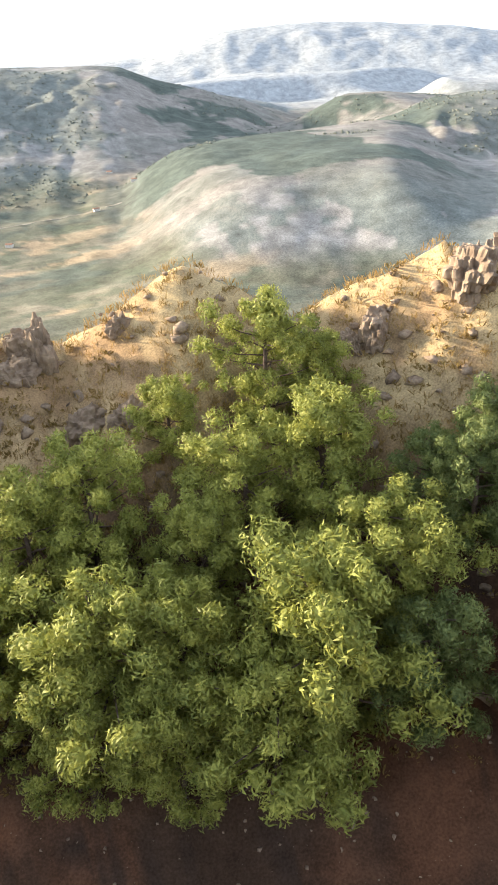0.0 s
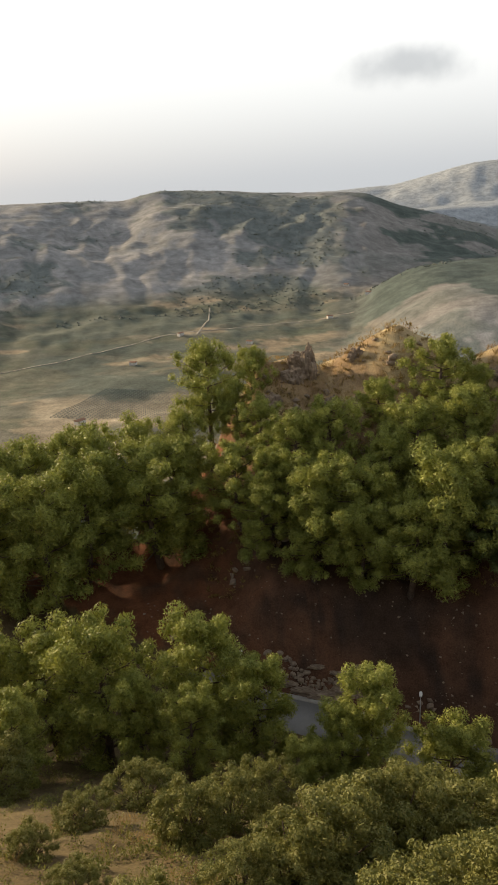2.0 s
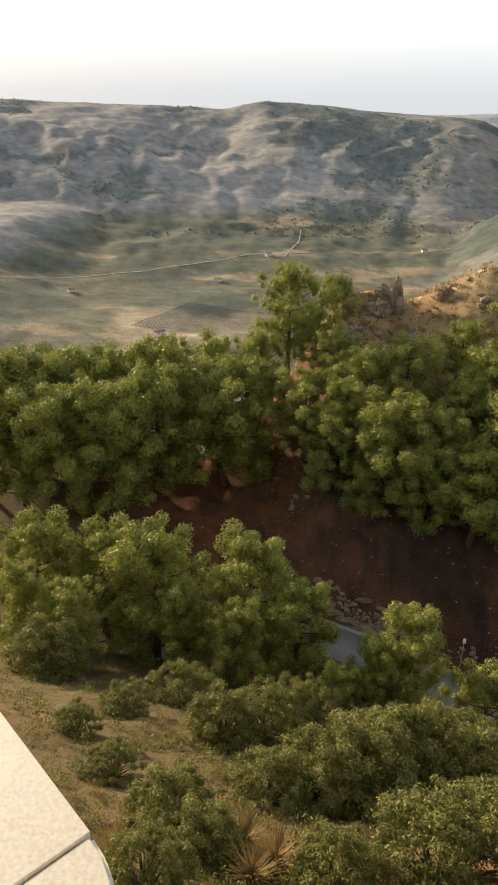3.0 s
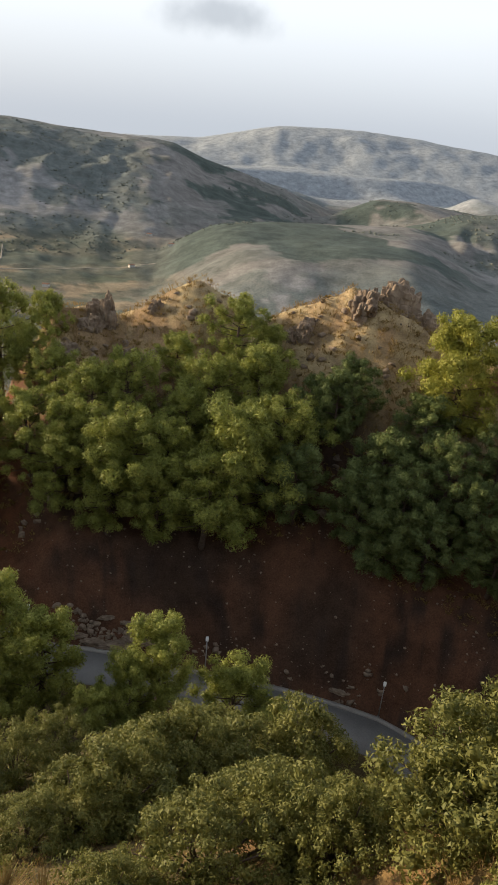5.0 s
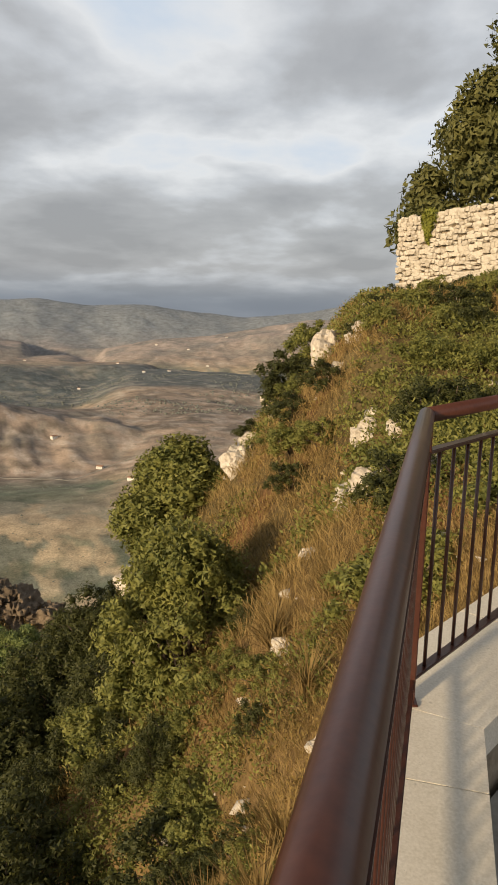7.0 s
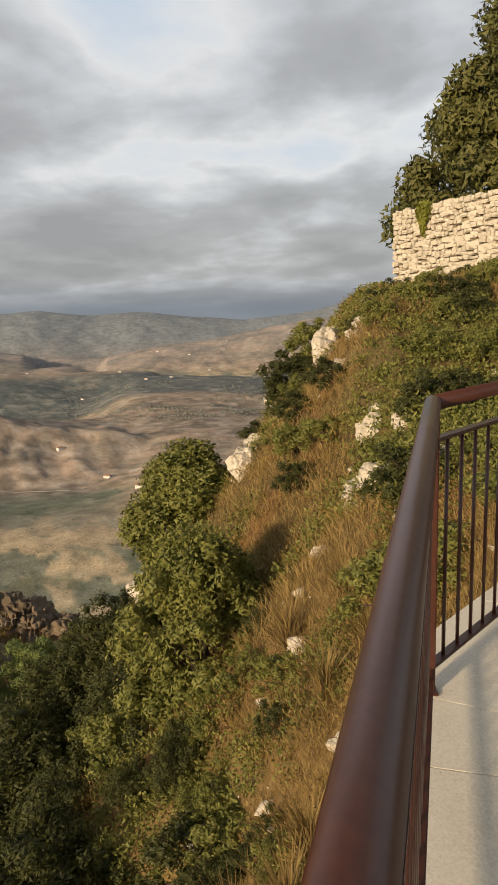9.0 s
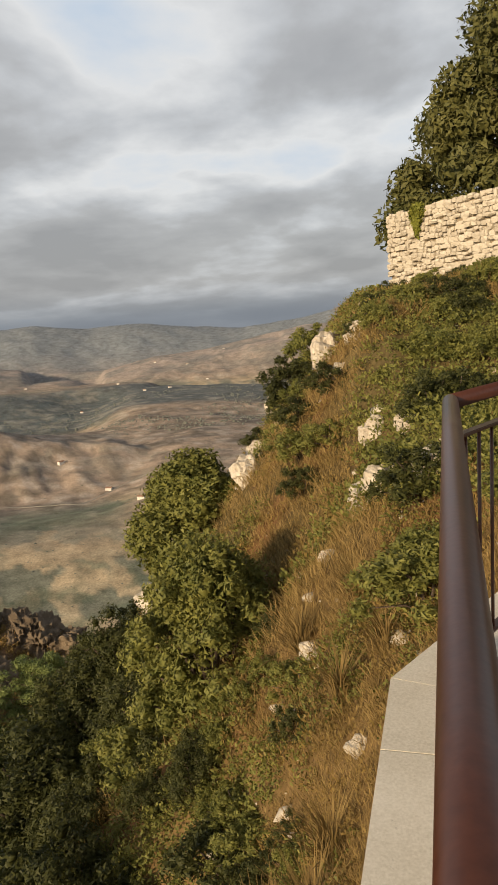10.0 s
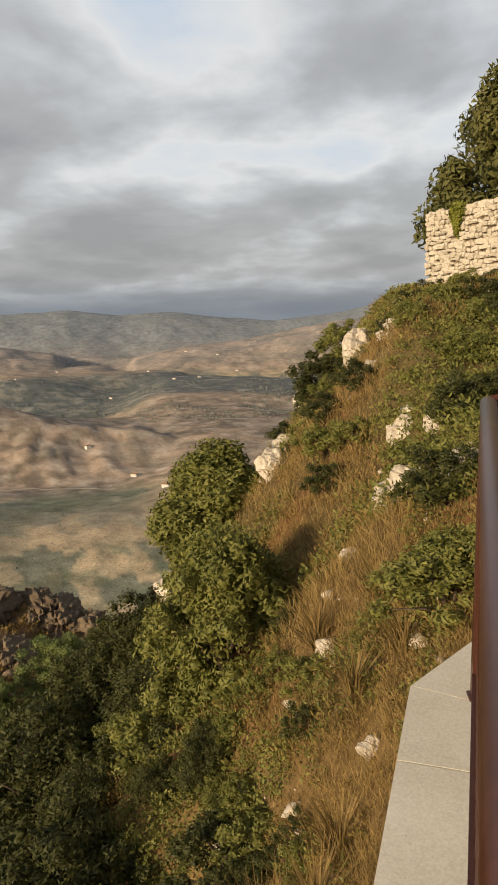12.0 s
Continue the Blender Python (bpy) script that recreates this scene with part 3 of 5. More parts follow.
core_bm = bmesh.new()
bmesh.ops.create_icosphere(core_bm, subdivisions=1, radius=1.0)
CORE_V = np.array([v.co[:] for v in core_bm.verts])
CORE_F = np.array([[v.index for v in f.verts] for f in core_bm.faces])
core_bm.free()


def leaves(lumps, count, length, width, rng, lift=0.35, spread=0.9):
    """Pointed leaves and sprays standing off the skin of soft lumps (centre and three radii each)."""
    lumps = np.asarray(lumps, float)
    k = rng.integers(0, len(lumps), count)
    vol = (lumps[:, 3] * lumps[:, 4] + lumps[:, 3] * lumps[:, 5])
    k = rng.choice(len(lumps), count, p=vol / vol.sum())
    n = rng.normal(size=(count, 3))
    n[:, 2] += 0.35
    n /= np.linalg.norm(n, axis=1)[:, None]
    p = lumps[k, :3] + n * lumps[k, 3:6] * (0.50 + 0.68 * rng.random((count, 1)) ** 0.8)
    nn = n + rng.normal(size=(count, 3)) * 0.42
    nn /= np.linalg.norm(nn, axis=1)[:, None]
    a = rng.normal(size=(count, 3))
    a[:, 2] += lift
    a = a - nn * (a * nn).sum(1)[:, None] * (1 - 0.55 * spread)
    a /= np.linalg.norm(a, axis=1)[:, None]
    b = np.cross(a, nn)
    b /= np.linalg.norm(b, axis=1)[:, None] + 1e-9
    s = (0.65 + 0.7 * rng.random((count, 1)))
    a, b = a * length * s, b * width * s * 0.5
    v = np.stack([p - a * 0.35 + b * 0.6, p - a * 0.1 - b, p + a * 0.65], 1).reshape(-1, 3)
    f = np.arange(count)[:, None] * 3 + np.array([[0, 1, 2]])
    return v, f


def crown_mesh(lumps, count, length, width, rng, mat, lift, spread=0.9, fill=0.48):
    """Leaves round dense knotty clumps, as one mesh."""
    v, f = leaves(lumps, count, length, width, rng, lift, spread)
    lumps = np.asarray(lumps, float)
    cv = CORE_V[None] * (1 + 0.25 * rng.normal(size=(len(lumps), len(CORE_V), 1))) * lumps[:, None, 3:6] * fill + lumps[:, None, :3]
    cf = CORE_F[None] + len(CORE_V) * np.arange(len(lumps))[:, None, None] + len(v)
    me = mesh_from("crown", np.concatenate([v, cv.reshape(-1, 3)]), np.concatenate([f, cf.reshape(-1, 3)]), mat)
    me.polygons.foreach_set("use_smooth", np.concatenate([np.zeros(len(f)), np.ones(len(lumps) * len(CORE_F))]).astype(bool))
    return me


def pine(seed, h=12.0, bare=0.22, wide=0.30, lumps_per=3, count=20000, mat=None, name="pine_tree", tuft=1.0, slim=1.0, lean=0.0):
    rng = np.random.default_rng(seed)
    tree = new(name)
    bend = rng.normal(size=2) * 0.3
    stem = [(bend[0] * math.sin(t * 2.2) + lean * t * t * h, bend[1] * math.sin(t * 2.6), -0.8 + t * (h * 0.97 + 0.8)) for t in np.linspace(0, 1, 9)]
    bm = tube(stem, [0.024 * h * (1 - 0.9 * t) + 0.02 for t in np.linspace(0, 1, 9)], 8)
    lumps = []
    limbs = 34
    for i in range(limbs):
        t = bare + (1 - bare) * (i + 0.5) / limbs
        az = i * 2.39996 + rng.normal() * 0.3
        prof = math.sin(math.pi * min(1, (1 - (t - bare) / (1 - bare)) * 0.72 + 0.06)) ** 0.8
        reach = wide * h * prof * (0.7 + 0.5 * rng.random()) * slim
        z0 = t * h
        q = min(8, t * 8)
        i0 = int(q)
        fr = q - i0
        sx = stem[i0][0] * (1 - fr) + stem[min(8, i0 + 1)][0] * fr
        sy = stem[i0][1] * (1 - fr) + stem[min(8, i0 + 1)][1] * fr
        rise = reach * (0.12 + 0.5 * t)
        tip = (sx + math.cos(az) * reach, sy + math.sin(az) * reach, z0 + rise)
        mid = (sx + math.cos(az) * reach * 0.5, sy + math.sin(az) * reach * 0.5, z0 + rise * 0.3)
        tube([(sx, sy, z0 - 0.1), mid, tip], [0.06 + 0.05 * (1 - t), 0.045, 0.012], 5, bm)
        for g in range(lumps_per):
            s = 1.0 - 0.27 * g + rng.normal() * 0.08
            r = (0.38 + 0.44 * rng.random()) * tuft * (h / 12) ** 0.5
            ox, oy = rng.normal(size=2) * 0.30 * r * (1 + g)
            lumps.append((sx + math.cos(az) * reach * s + ox, sy + math.sin(az) * reach * s + oy, z0 + rise * s * s + 0.25 * r, r, r, r * (0.95 + 0.5 * rng.random())))
    for g in range(5):
        lumps.append((stem[8][0] + rng.normal() * 0.25, stem[8][1] + rng.normal() * 0.25, h * (0.99 - 0.045 * g), 0.36 + 0.1 * g, 0.36 + 0.1 * g, 0.75))
    part("trunk", bm, M_BARK, tree, "rough grey-brown trunk and limbs", smooth=True)
    part("crown", crown_mesh(lumps, count, 0.33 * tuft, 0.115 * tuft, rng, mat or M_NEEDLE, 1.2, 0.85), None, tree)
    return tree


def shrub(seed, h=3.0, wide=0.62, n_lumps=60, count=10500, leaf=0.16, mat=None, name="shrub", squat=1.0, tall=False, lump=1.0):
    rng = np.random.default_rng(seed)
    base = new(name)
    bm = bmesh.new()
    lumps = []
    for i in range(n_lumps):
        u = (i + 0.5) / n_lumps
        az = i * 2.39996
        el = math.asin(min(1, u ** 0.9))
        rr = 0.58 + 0.50 * rng.random()
        if tall:
            z = h * (0.12 + 0.80 * u) + rng.normal() * 0.15
            rad = wide * h * 0.55 * math.sin(math.pi * min(1, (0.18 + 0.80 * u))) ** 0.7 * rr
        else:
            z = h * (0.10 + 0.76 * math.sin(el) * rr * squat)
            rad = wide * h * math.cos(el) * rr
        r = h * lump * (0.075 + 0.085 * rng.random())
        cx, cy = math.cos(az) * rad, math.sin(az) * rad
        lumps.append((cx, cy, z, r, r, r * (0.9 + 0.3 * rng.random())))
        if i % 3 == 0:
            tube([(rng.normal() * 0.05, rng.normal() * 0.05, -0.5), (cx * 0.4, cy * 0.4, z * 0.5), (cx * 0.95, cy * 0.95, z)], [0.022 * h, 0.014 * h, 0.004 * h], 5, bm)
    part("stem", bm, M_BARK, base, "branching grey stems", smooth=True)
    part("crown", crown_mesh(lumps, count, leaf, leaf * 0.62, rng, mat or M_LEAF, 0.3), None, base)
    return base


def plant(kinds, unit_h, spots, label, category, group, low, high, rng, widen=(0.9, 1.15), seen_label=None):
    """Sets plants out at (azimuth, distance, angle of the top above the horizon)."""
    for k, (a, d, top) in enumerate(spots):
        x, y = polar(a, d)
        g = height(x, y)
        cap = min(high, 1.15) if a < -84 and d < 26 or a < -70 and d < 14.5 else high
        h = min(cap, max(low, d * math.tan(radians(top)) - g))
        g = min(g, d * math.tan(radians(top)) - h + 0.6) if d * math.tan(radians(top)) - h < g else g
        s = h / unit_h
        w = s * rng.uniform(*widen)
        src = kinds[k % len(kinds)]
        ob = copy_thing(src, pose(x, y, g - 0.1, 0, 0, rng.uniform(0, 360)) @ Matrix.Diagonal((w, w, s, 1)))
        tagged(ob, label, category, group)


def remove_thing(ob):
    for o in (*ob.children_recursive, ob):
        bpy.data.objects.remove(o)


rng = random.Random(7)
pines = [pine(101, bare=0.12), pine(102, bare=0.08, wide=0.27), pine(103, bare=0.16, wide=0.31), pine(104, bare=0.06, wide=0.26)]
GROVE_LEFT = [(29.5, 98, -18.6), (27.5, 100, -18.9), (22.8, 97, -19.2), (17.0, 98, -18.1), (13.3, 105, -18.3), (29.6, 88, -21.9), (25.6, 86, -21.7), (21.6, 84, -21.7), (11.9, 92, -20.2), (9.5, 94, -19.9),
              (20.0, 104, -18.9), (25.0, 105, -18.8), (4.5, 104, -15.8), (18.6, 90, -20.5), (32.5, 92, -20.5)]
GROVE_MAIN = [(2.8, 95, -17.2), (-0.5, 88, -18.6), (-3.0, 90, -17.6), (-7.5, 98, -16.0), (-12.4, 100, -12.8), (-15.3, 103, -14.8), (-4.0, 80, -22.0), (1.5, 84, -21.1), (4.4, 88, -20.5), (-13.9, 78, -21.5), (-10.3, 75, -25.1),
              (-8.2, 86, -19.8), (-1.7, 77, -24.9), (-5.8, 76, -25.5), (-11.0, 90, -17.6), (-14.6, 92, -16.3), (2.6, 80, -24.0), (-7.2, 80, -22.6), (-16.4, 84, -20.0)]
GROVE_RIGHT = [(-22.1, 92, -16.7), (-19.1, 90, -18.4), (-25.8, 80, -22.0), (-28.8, 86, -18.4), (-24.0, 76, -25.0), (-21.2, 88, -17.5), (-35.1, 84, -19.5), (-41.0, 82, -21.9), (-45.1, 85, -19.4), (-33.9, 77, -24.1), (-28.0, 76, -24.6),
               (-52.8, 76, -26.3), (-50.3, 72, -28.9), (-42.4, 75, -26.3), (-38.0, 79, -22.5), (-67.8, 74, -24.6), (-55.4, 70, -28.5), (-47.0, 78, -24.5), (-18.6, 78, -24.0), (-63.0, 72, -27.0), (-31.0, 80, -21.5), (-36.5, 74, -27.0), (-30.5, 74, -27.5), (-40.0, 73, -28.5), (-45.5, 73, -28.0), (-26.5, 74, -28.0), (-59.0, 72, -27.0)]
dark_pines = [pine(105, bare=0.10, wide=0.29, mat=M_NEEDLE_DARK), pine(106, bare=0.14, wide=0.27, mat=M_NEEDLE_DARK)]
for kinds, spots, what in ((pines, GROVE_LEFT, "green pine with a lumpy dense crown beside the road"), (pines, GROVE_MAIN, "green pine with a lumpy dense crown on red soil"), (dark_pines, GROVE_RIGHT, "dark green pine with a dense crown below the crags")):
    plant(kinds, 12.0, spots, what, "pine tree", "pines of the grove", 9.0, 18.0, rng, widen=(1.2, 1.5))
FORE = [(18.9, 52, -32.3), (9.7, 50, -34.2), (23.4, 55, -33.3), (4.6, 46, -37.4), (29.3, 57, -32.0), (15.7, 46, -37.5), (31.6, 50, -34.4), (-7.0, 44, -38.3), (-4.7, 42, -40.7), (-0.6, 40, -43.7), (-14.7, 44, -41.5), (26.9, 46, -36.4), (10.7, 42, -39.5), (-19.5, 42, -44.0)]
plant([pines[1], pines[3]], 12.0, FORE, "bright green young pine on the slope below the terrace", "pine tree", "pines below the terrace", 6.0, 14.0, rng, widen=(1.15, 1.45))
tall = [pine(121, h=15, bare=0.38, wide=0.24, count=17000), pine(122, h=15, bare=0.42, wide=0.27, count=17000)]
plant(tall, 15.0, [(6.7, 105, -12.4), (2.8, 108, -13.3), (9.0, 100, -17.6)], "tall pine with an open crown and bare trunk", "pine tree", "pines of the grove", 12.0, 19.0, rng)
for ob in pines + dark_pines + tall:
    remove_thing(ob)


def single(ob, unit_h, a, d, top, low, high, label, category, turn=0.0, widen=1.0):
    x, y = polar(a, d)
    g = height(x, y)
    s = min(high, max(low, d * math.tan(radians(top)) - g)) / unit_h
    g = min(g, d * math.tan(radians(top)) - s * unit_h + 0.5)
    ob.matrix_basis = pose(x, y, g - 0.1, 0, 0, turn) @ Matrix.Diagonal((s * widen, s * widen, s, 1))
    return tagged(ob, label, category)


single(pine(131, bare=0.06, wide=0.32, tuft=1.25, count=20000, mat=M_NEEDLE_YELLOW), 12.0, -30.7, 90, -9.4, 8, 14, "pine with yellowing needles among dry grass on the spur", "pine tree", widen=1.35)
single(pine(132, bare=0.08, wide=0.34, tuft=1.2, count=20000, mat=M_NEEDLE_RED), 12.0, -36.7, 92, -10.2, 7, 12, "dead pine with rust-red needles on the spur", "pine tree", widen=1.25)
single(pine(133, bare=0.34, wide=0.46, lumps_per=4, count=24000, tuft=1.75), 12.0, -52.0, 95, -13.4, 5, 6.5, "lone umbrella-shaped green pine on the rocky crest", "pine tree", widen=1.7)

# broadleaved shrubs and small trees
shrubs = [shrub(201, mat=M_LEAF), shrub(202, mat=M_LEAF_DARK_SHADED), shrub(203, mat=M_LEAF, wide=0.55), shrub(204, mat=M_LEAF_DARK_SHADED, wide=0.7, squat=0.85)]
BELOW = [(16.5, 36, -43.0), (29.8, 42, -38.3), (22.4, 31, -44.0), (11.8, 27, -44.7), (7.6, 29, -44.7), (-6.2, 25, -45.2), (-9.8, 26, -44.6), (-2.9, 22, -46.8), (1.4, 21, -48.5), (-15.1, 27, -44.8), (27.7, 27, -44.7), (18.2, 17, -50.5), (21.9, 13, -54.2),
         (-1.7, 14, -53.9), (-13.5, 16, -50.5), (15.1, 15, -53.2), (6.7, 20, -49.7), (-24.0, 18, -47.5), (-28.6, 17, -47.8), (-32.9, 19, -46.5), (-40.1, 18, -43.5), (-19.0, 20, -48.0), (4.0, 33, -44.0), (-12.0, 34, -44.5), (24.5, 22, -48.0), (11.0, 14.5, -56.0)]
BESIDE = [(-58.5, 23, -28.7), (-61.5, 25, -27.0), (-53.1, 21, -32.3), (-47.4, 20, -35.2), (-44.1, 19, -36.8), (-41.4, 18, -38.7), (-27.2, 20, -47.6), (-32.2, 22, -47.0), (-36.8, 22, -45.0), (-59.2, 11.5, -42.3), (-22.0, 30, -42.6), (-50.4, 12, -47.1), (-56.0, 17, -36.5), (-64.5, 21, -29.5), (-61.0, 15, -38.5), (-68.0, 19, -31.0), (-49.0, 15, -43.0), (-55.0, 27, -32.0), (-65.0, 29, -28.5), (-60.0, 33, -30.0)]
ON_SLOPE = [(-74.5, 22, -20.9), (-99.2, 31, 1.8), (-96.9, 32, 1.6), (-104.6, 27, 3.1), (-90.3, 34, -2.8), (-91.7, 26, -8.6), (-96.1, 31, -0.9), (-102.1, 25, -1.5), (-98.9, 22, -6.3), (-92.9, 20, -12.0), (-75.8, 17, -25.9), (-66.9, 20, -27.2), (-65.5, 12, -35.8), (-87.4, 14, -24.5), (-93.7, 28, -5.8), (-85.6, 21, -17.4), (-79.1, 12, -30.7), (-71.5, 11, -33.8), (-82.8, 8.5, -36.7), (-70.9, 22, -24.3), (-69.0, 15, -33.0), (-75.0, 13, -33.5), (-78.0, 19, -25.0), (-72.5, 27, -23.0), (-100.6, 29, 1.2), (-102.8, 28, 2.2)]
large = [shrub(221, h=6, n_lumps=80, count=16500, leaf=0.19, lump=0.74, mat=M_LEAF), shrub(222, h=6, n_lumps=80, count=16500, leaf=0.19, lump=0.74, mat=M_LEAF, wide=0.52), shrub(223, h=6, n_lumps=80, count=16500, leaf=0.19, lump=0.74, mat=M_LEAF_DARK_SHADED, wide=0.55)]
plant(large[:2], 6.0, BELOW, "dense evergreen shrub with mixed green and ochre leaves", "shrub", "shrubs on the slope", 1.6, 6.0, rng, widen=(0.95, 1.25))
# gully shrubs all take the darkened leaves, which stand in for shade there
plant([large[2]], 6.0, [s for s in BESIDE if s[0] < -59.5], "evergreen oak shrub in the gully, shade painted into its leaves", "shrub", "shrubs on the slope", 1.8, 6.0, rng, widen=(0.9, 1.15))
plant(large[:2], 6.0, [s for s in BESIDE if s[0] >= -59.5], "large leafy evergreen oak shrub on the steep slope", "shrub", "shrubs on the slope", 1.8, 6.5, rng, widen=(0.9, 1.15))
# the rest of the gully likewise: shade by leaf colour
plant([large[2]], 6.0, [s for s in ON_SLOPE if s[0] > -84], "evergreen shrub in the gully, shade painted into its leaves", "shrub", "shrubs on the slope", 1.0, 4.4, rng, widen=(1.0, 1.35))
plant(shrubs, 3.0, [s for s in ON_SLOPE if s[0] <= -84], "low evergreen shrub among dry grass and rocks", "shrub", "shrubs on the slope", 0.7, 4.4, rng, widen=(1.0, 1.35))
MORE = []
while len(MORE) < 44:
    a, d = rng.uniform(-112, -64), rng.uniform(9, 31)
    x, y = polar(a, d)
    open_grass = -99.5 < a < -83 and d < 27
    if x < 40 and not open_grass and fbm(np.array([x / 5]), np.array([y / 5]), 88, 2)[0] < 0.15:
        MORE.append((a, d, math.degrees(math.atan2(height(x, y) + rng.uniform(0.8, 2.1), d))))
while len(MORE) < 70:
    a, d = rng.uniform(-106, -87), rng.uniform(19, 31)
    x, y = polar(a, d)
    MORE.append((a, d, math.degrees(math.atan2(height(x, y) + rng.uniform(0.5, 1.1), d))))
while len(MORE) < 92:
    a, d = rng.uniform(-89, -76), rng.uniform(6.5, 13)
    x, y = polar(a, d)
    MORE.append((a, d, math.degrees(math.atan2(height(x, y) + rng.uniform(0.3, 0.8), d))))
small = [shrub(205, n_lumps=30, count=4200, leaf=0.19, mat=M_LEAF), shrub(206, n_lumps=30, count=4200, leaf=0.19, mat=M_LEAF_DARK_SHADED)]
plant(small, 3.0, MORE, "low rounded evergreen shrub on the dry hillside", "shrub", "shrubs on the slope", 0.3, 2.2, rng, widen=(1.0, 1.5))
for ob in shrubs + small + large:
    remove_thing(ob)
single(shrub(211, h=6, n_lumps=170, lump=0.66, count=32000, leaf=0.19, tall=True, wide=0.58, mat=M_LEAF), 6.0, -81.0, 27, -11.0, 5.5, 8, "tall rounded evergreen oak on the steep slope", "tree", widen=1.3)
single(shrub(212, h=6, n_lumps=150, lump=0.62, count=26000, leaf=0.17, tall=True, wide=0.7, mat=M_LEAF), 6.0, -81.4, 15.5, -18.6, 4.5, 6, "leafy green oak below a taller oak", "tree")

# the big dark tree over the stone wall
def wall_tree():
    rng2 = np.random.default_rng(301)
    tree = new("holm_oak")
    bm = tube([(0, 0, -6), (0.2, 0, 2), (0, 0.2, 9)], [0.5, 0.35, 0.1], 10)
    lumps = []
    for i in range(230):
        z = 14.5 * rng2.random() ** 1.15
        reach = 8.6 * (1 - z / 15.2) ** 0.8
        az = rng2.random() * 6.283
        s = reach * (0.72 + 0.32 * rng2.random())
        r = 0.75 + 0.5 * rng2.random()
        lumps.append((math.cos(az) * s, math.sin(az) * s, z, r, r, r))
        if i % 9 == 0:
            tube([(0.1, 0.1, z * 0.55), (math.cos(az) * s * 0.5, math.sin(az) * s * 0.5, z * 0.8), (math.cos(az) * s * 0.95, math.sin(az) * s * 0.95, z)], [0.14, 0.09, 0.03], 6, bm)
    # boughs that hang past the end of the wall
    for i in range(16):
        t = i / 15
        r = 0.75 - 0.35 * t
        lumps.append((-0.3 + 0.5 * t + rng2.normal() * 0.2, 7.6 + 0.25 * rng2.normal() + 0.4 * math.sin(t * 3), 2.6 - 4.6 * t, r, r, r))
    part("trunk", bm, M_BARK, tree, smooth=True)
    part("crown", crown_mesh(lumps, 90000, 0.36, 0.22, rng2, M_HOLM, 0.1), None, tree)
    return tree


holm = wall_tree()
holm.matrix_basis = pose(36.4, -13.7, 3.7)
tagged(holm, "huge dark evergreen oak spilling over an old stone wall", "tree")

# ---------------------------------------------------------------- rocks


def boulder(seed, sub=3, rough=0.35, flat=0.8, tall=1.0, mat=None, columns=0.0):
    bm = bmesh.new()
    bmesh.ops.create_icosphere(bm, subdivisions=sub, radius=1.0)
    o = Vector((seed * 3.7, seed * 1.3, -seed * 2.1))
    for v in bm.verts:
        p = v.co.copy()
        f = 1 + rough * noise.noise(p * 1.1 + o) + rough * 0.55 * noise.noise(p * 2.7 + o) + rough * 0.3 * noise.noise(p * 6.1 + o)
        q = p * f
        col = abs(noise.noise(Vector((p.x * 3.6, p.y * 3.6, p.z * 0.7)) + o)) + 0.5 * abs(noise.noise(Vector((p.x * 8.3, p.y * 8.3, p.z * 1.6)) - o))
        q *= 1 - columns * col
        step = 0.28
        q.z = q.z * 0.55 + 0.45 * (round((q.z + 0.15 * noise.noise(p * 1.7 + o)) / step) * step)
        v.co = Vector((q.x, q.y * flat, q.z * tall))
    me = bpy.data.meshes.new("boulder")
    bm.to_mesh(me)
    bm.free()
    me.materials.append(mat or M_ROCK)
    return me


def set_rock(me, name, a, d, el, size, label, group, stretch=(1, 1, 1), sink=0.0):
    """A rock whose top is seen at that angle."""
    dd = np.arange(max(5.0, d * 0.7), d * 1.25, 0.25)
    up = land(-math.sin(radians(a)) * dd, math.cos(radians(a)) * dd) + 0.3 * size * stretch[2] >= dd * math.tan(radians(el))
    d = float(dd[np.argmax(up)]) if up.any() else d
    x, y = polar(a, d)
    ob = new(name, me)
    g = height(x, y)
    rz = size * 0.5 * stretch[2]
    z = min(d * math.tan(radians(el)) - rz * 0.9, g + rz * 0.75)
    z = max(z, g - 0.2 * rz) - sink * rz
    ob.matrix_basis = pose(x, y, z, rng.uniform(-12, 12), rng.uniform(-12, 12), rng.uniform(0, 360)) @ Matrix.Diagonal((size * 0.5 * stretch[0], size * 0.5 * stretch[1], rz, 1))
    return tagged(ob, label, "rock", group)


pale = [boulder(s, 4, 0.42, mat=M_ROCK_PALE) for s in (1, 2, 3)]
grey = [boulder(s, 5, 0.45, mat=M_ROCK, columns=0.2) for s in (4, 5, 6)]
dark = [boulder(s, 5, 0.5, mat=M_ROCK_DARK, columns=0.28) for s in (7, 8, 9)]
SLOPE_ROCKS = [(-92.8, 34, -1.9, 2.0), (-88.4, 33, -5.6, 1.5), (-86.1, 30, -11.2, 1.7), (-83.5, 31, -11.4, 1.5), (-77.1, 25, -19.3, 1.4), (-96.3, 18, -12.6, 1.2), (-95.0, 17.2, -14.2, 1.0), (-93.5, 6.5, -33.2, 0.34), (-100.7, 17, -11.2, 0.9), (-90.0, 11.5, -26.0, 0.55), (-96.0, 22, -8.9, 0.9), (-93.3, 28, -4.2, 0.7), (-91.8, 14, -18.8, 0.5), (-95.0, 33, -1.3, 1.0), (-86.8, 30, -9.9, 1.2), (-98.6, 20, -8.3, 0.7)]
for k, (a, d, el, s) in enumerate(SLOPE_ROCKS):
    set_rock(pale[k % 3], "boulder", a, d, el, s, "weathered pale limestone boulder among shrubs and dry grass", "boulders on the slope", (1, 0.9, 0.8))
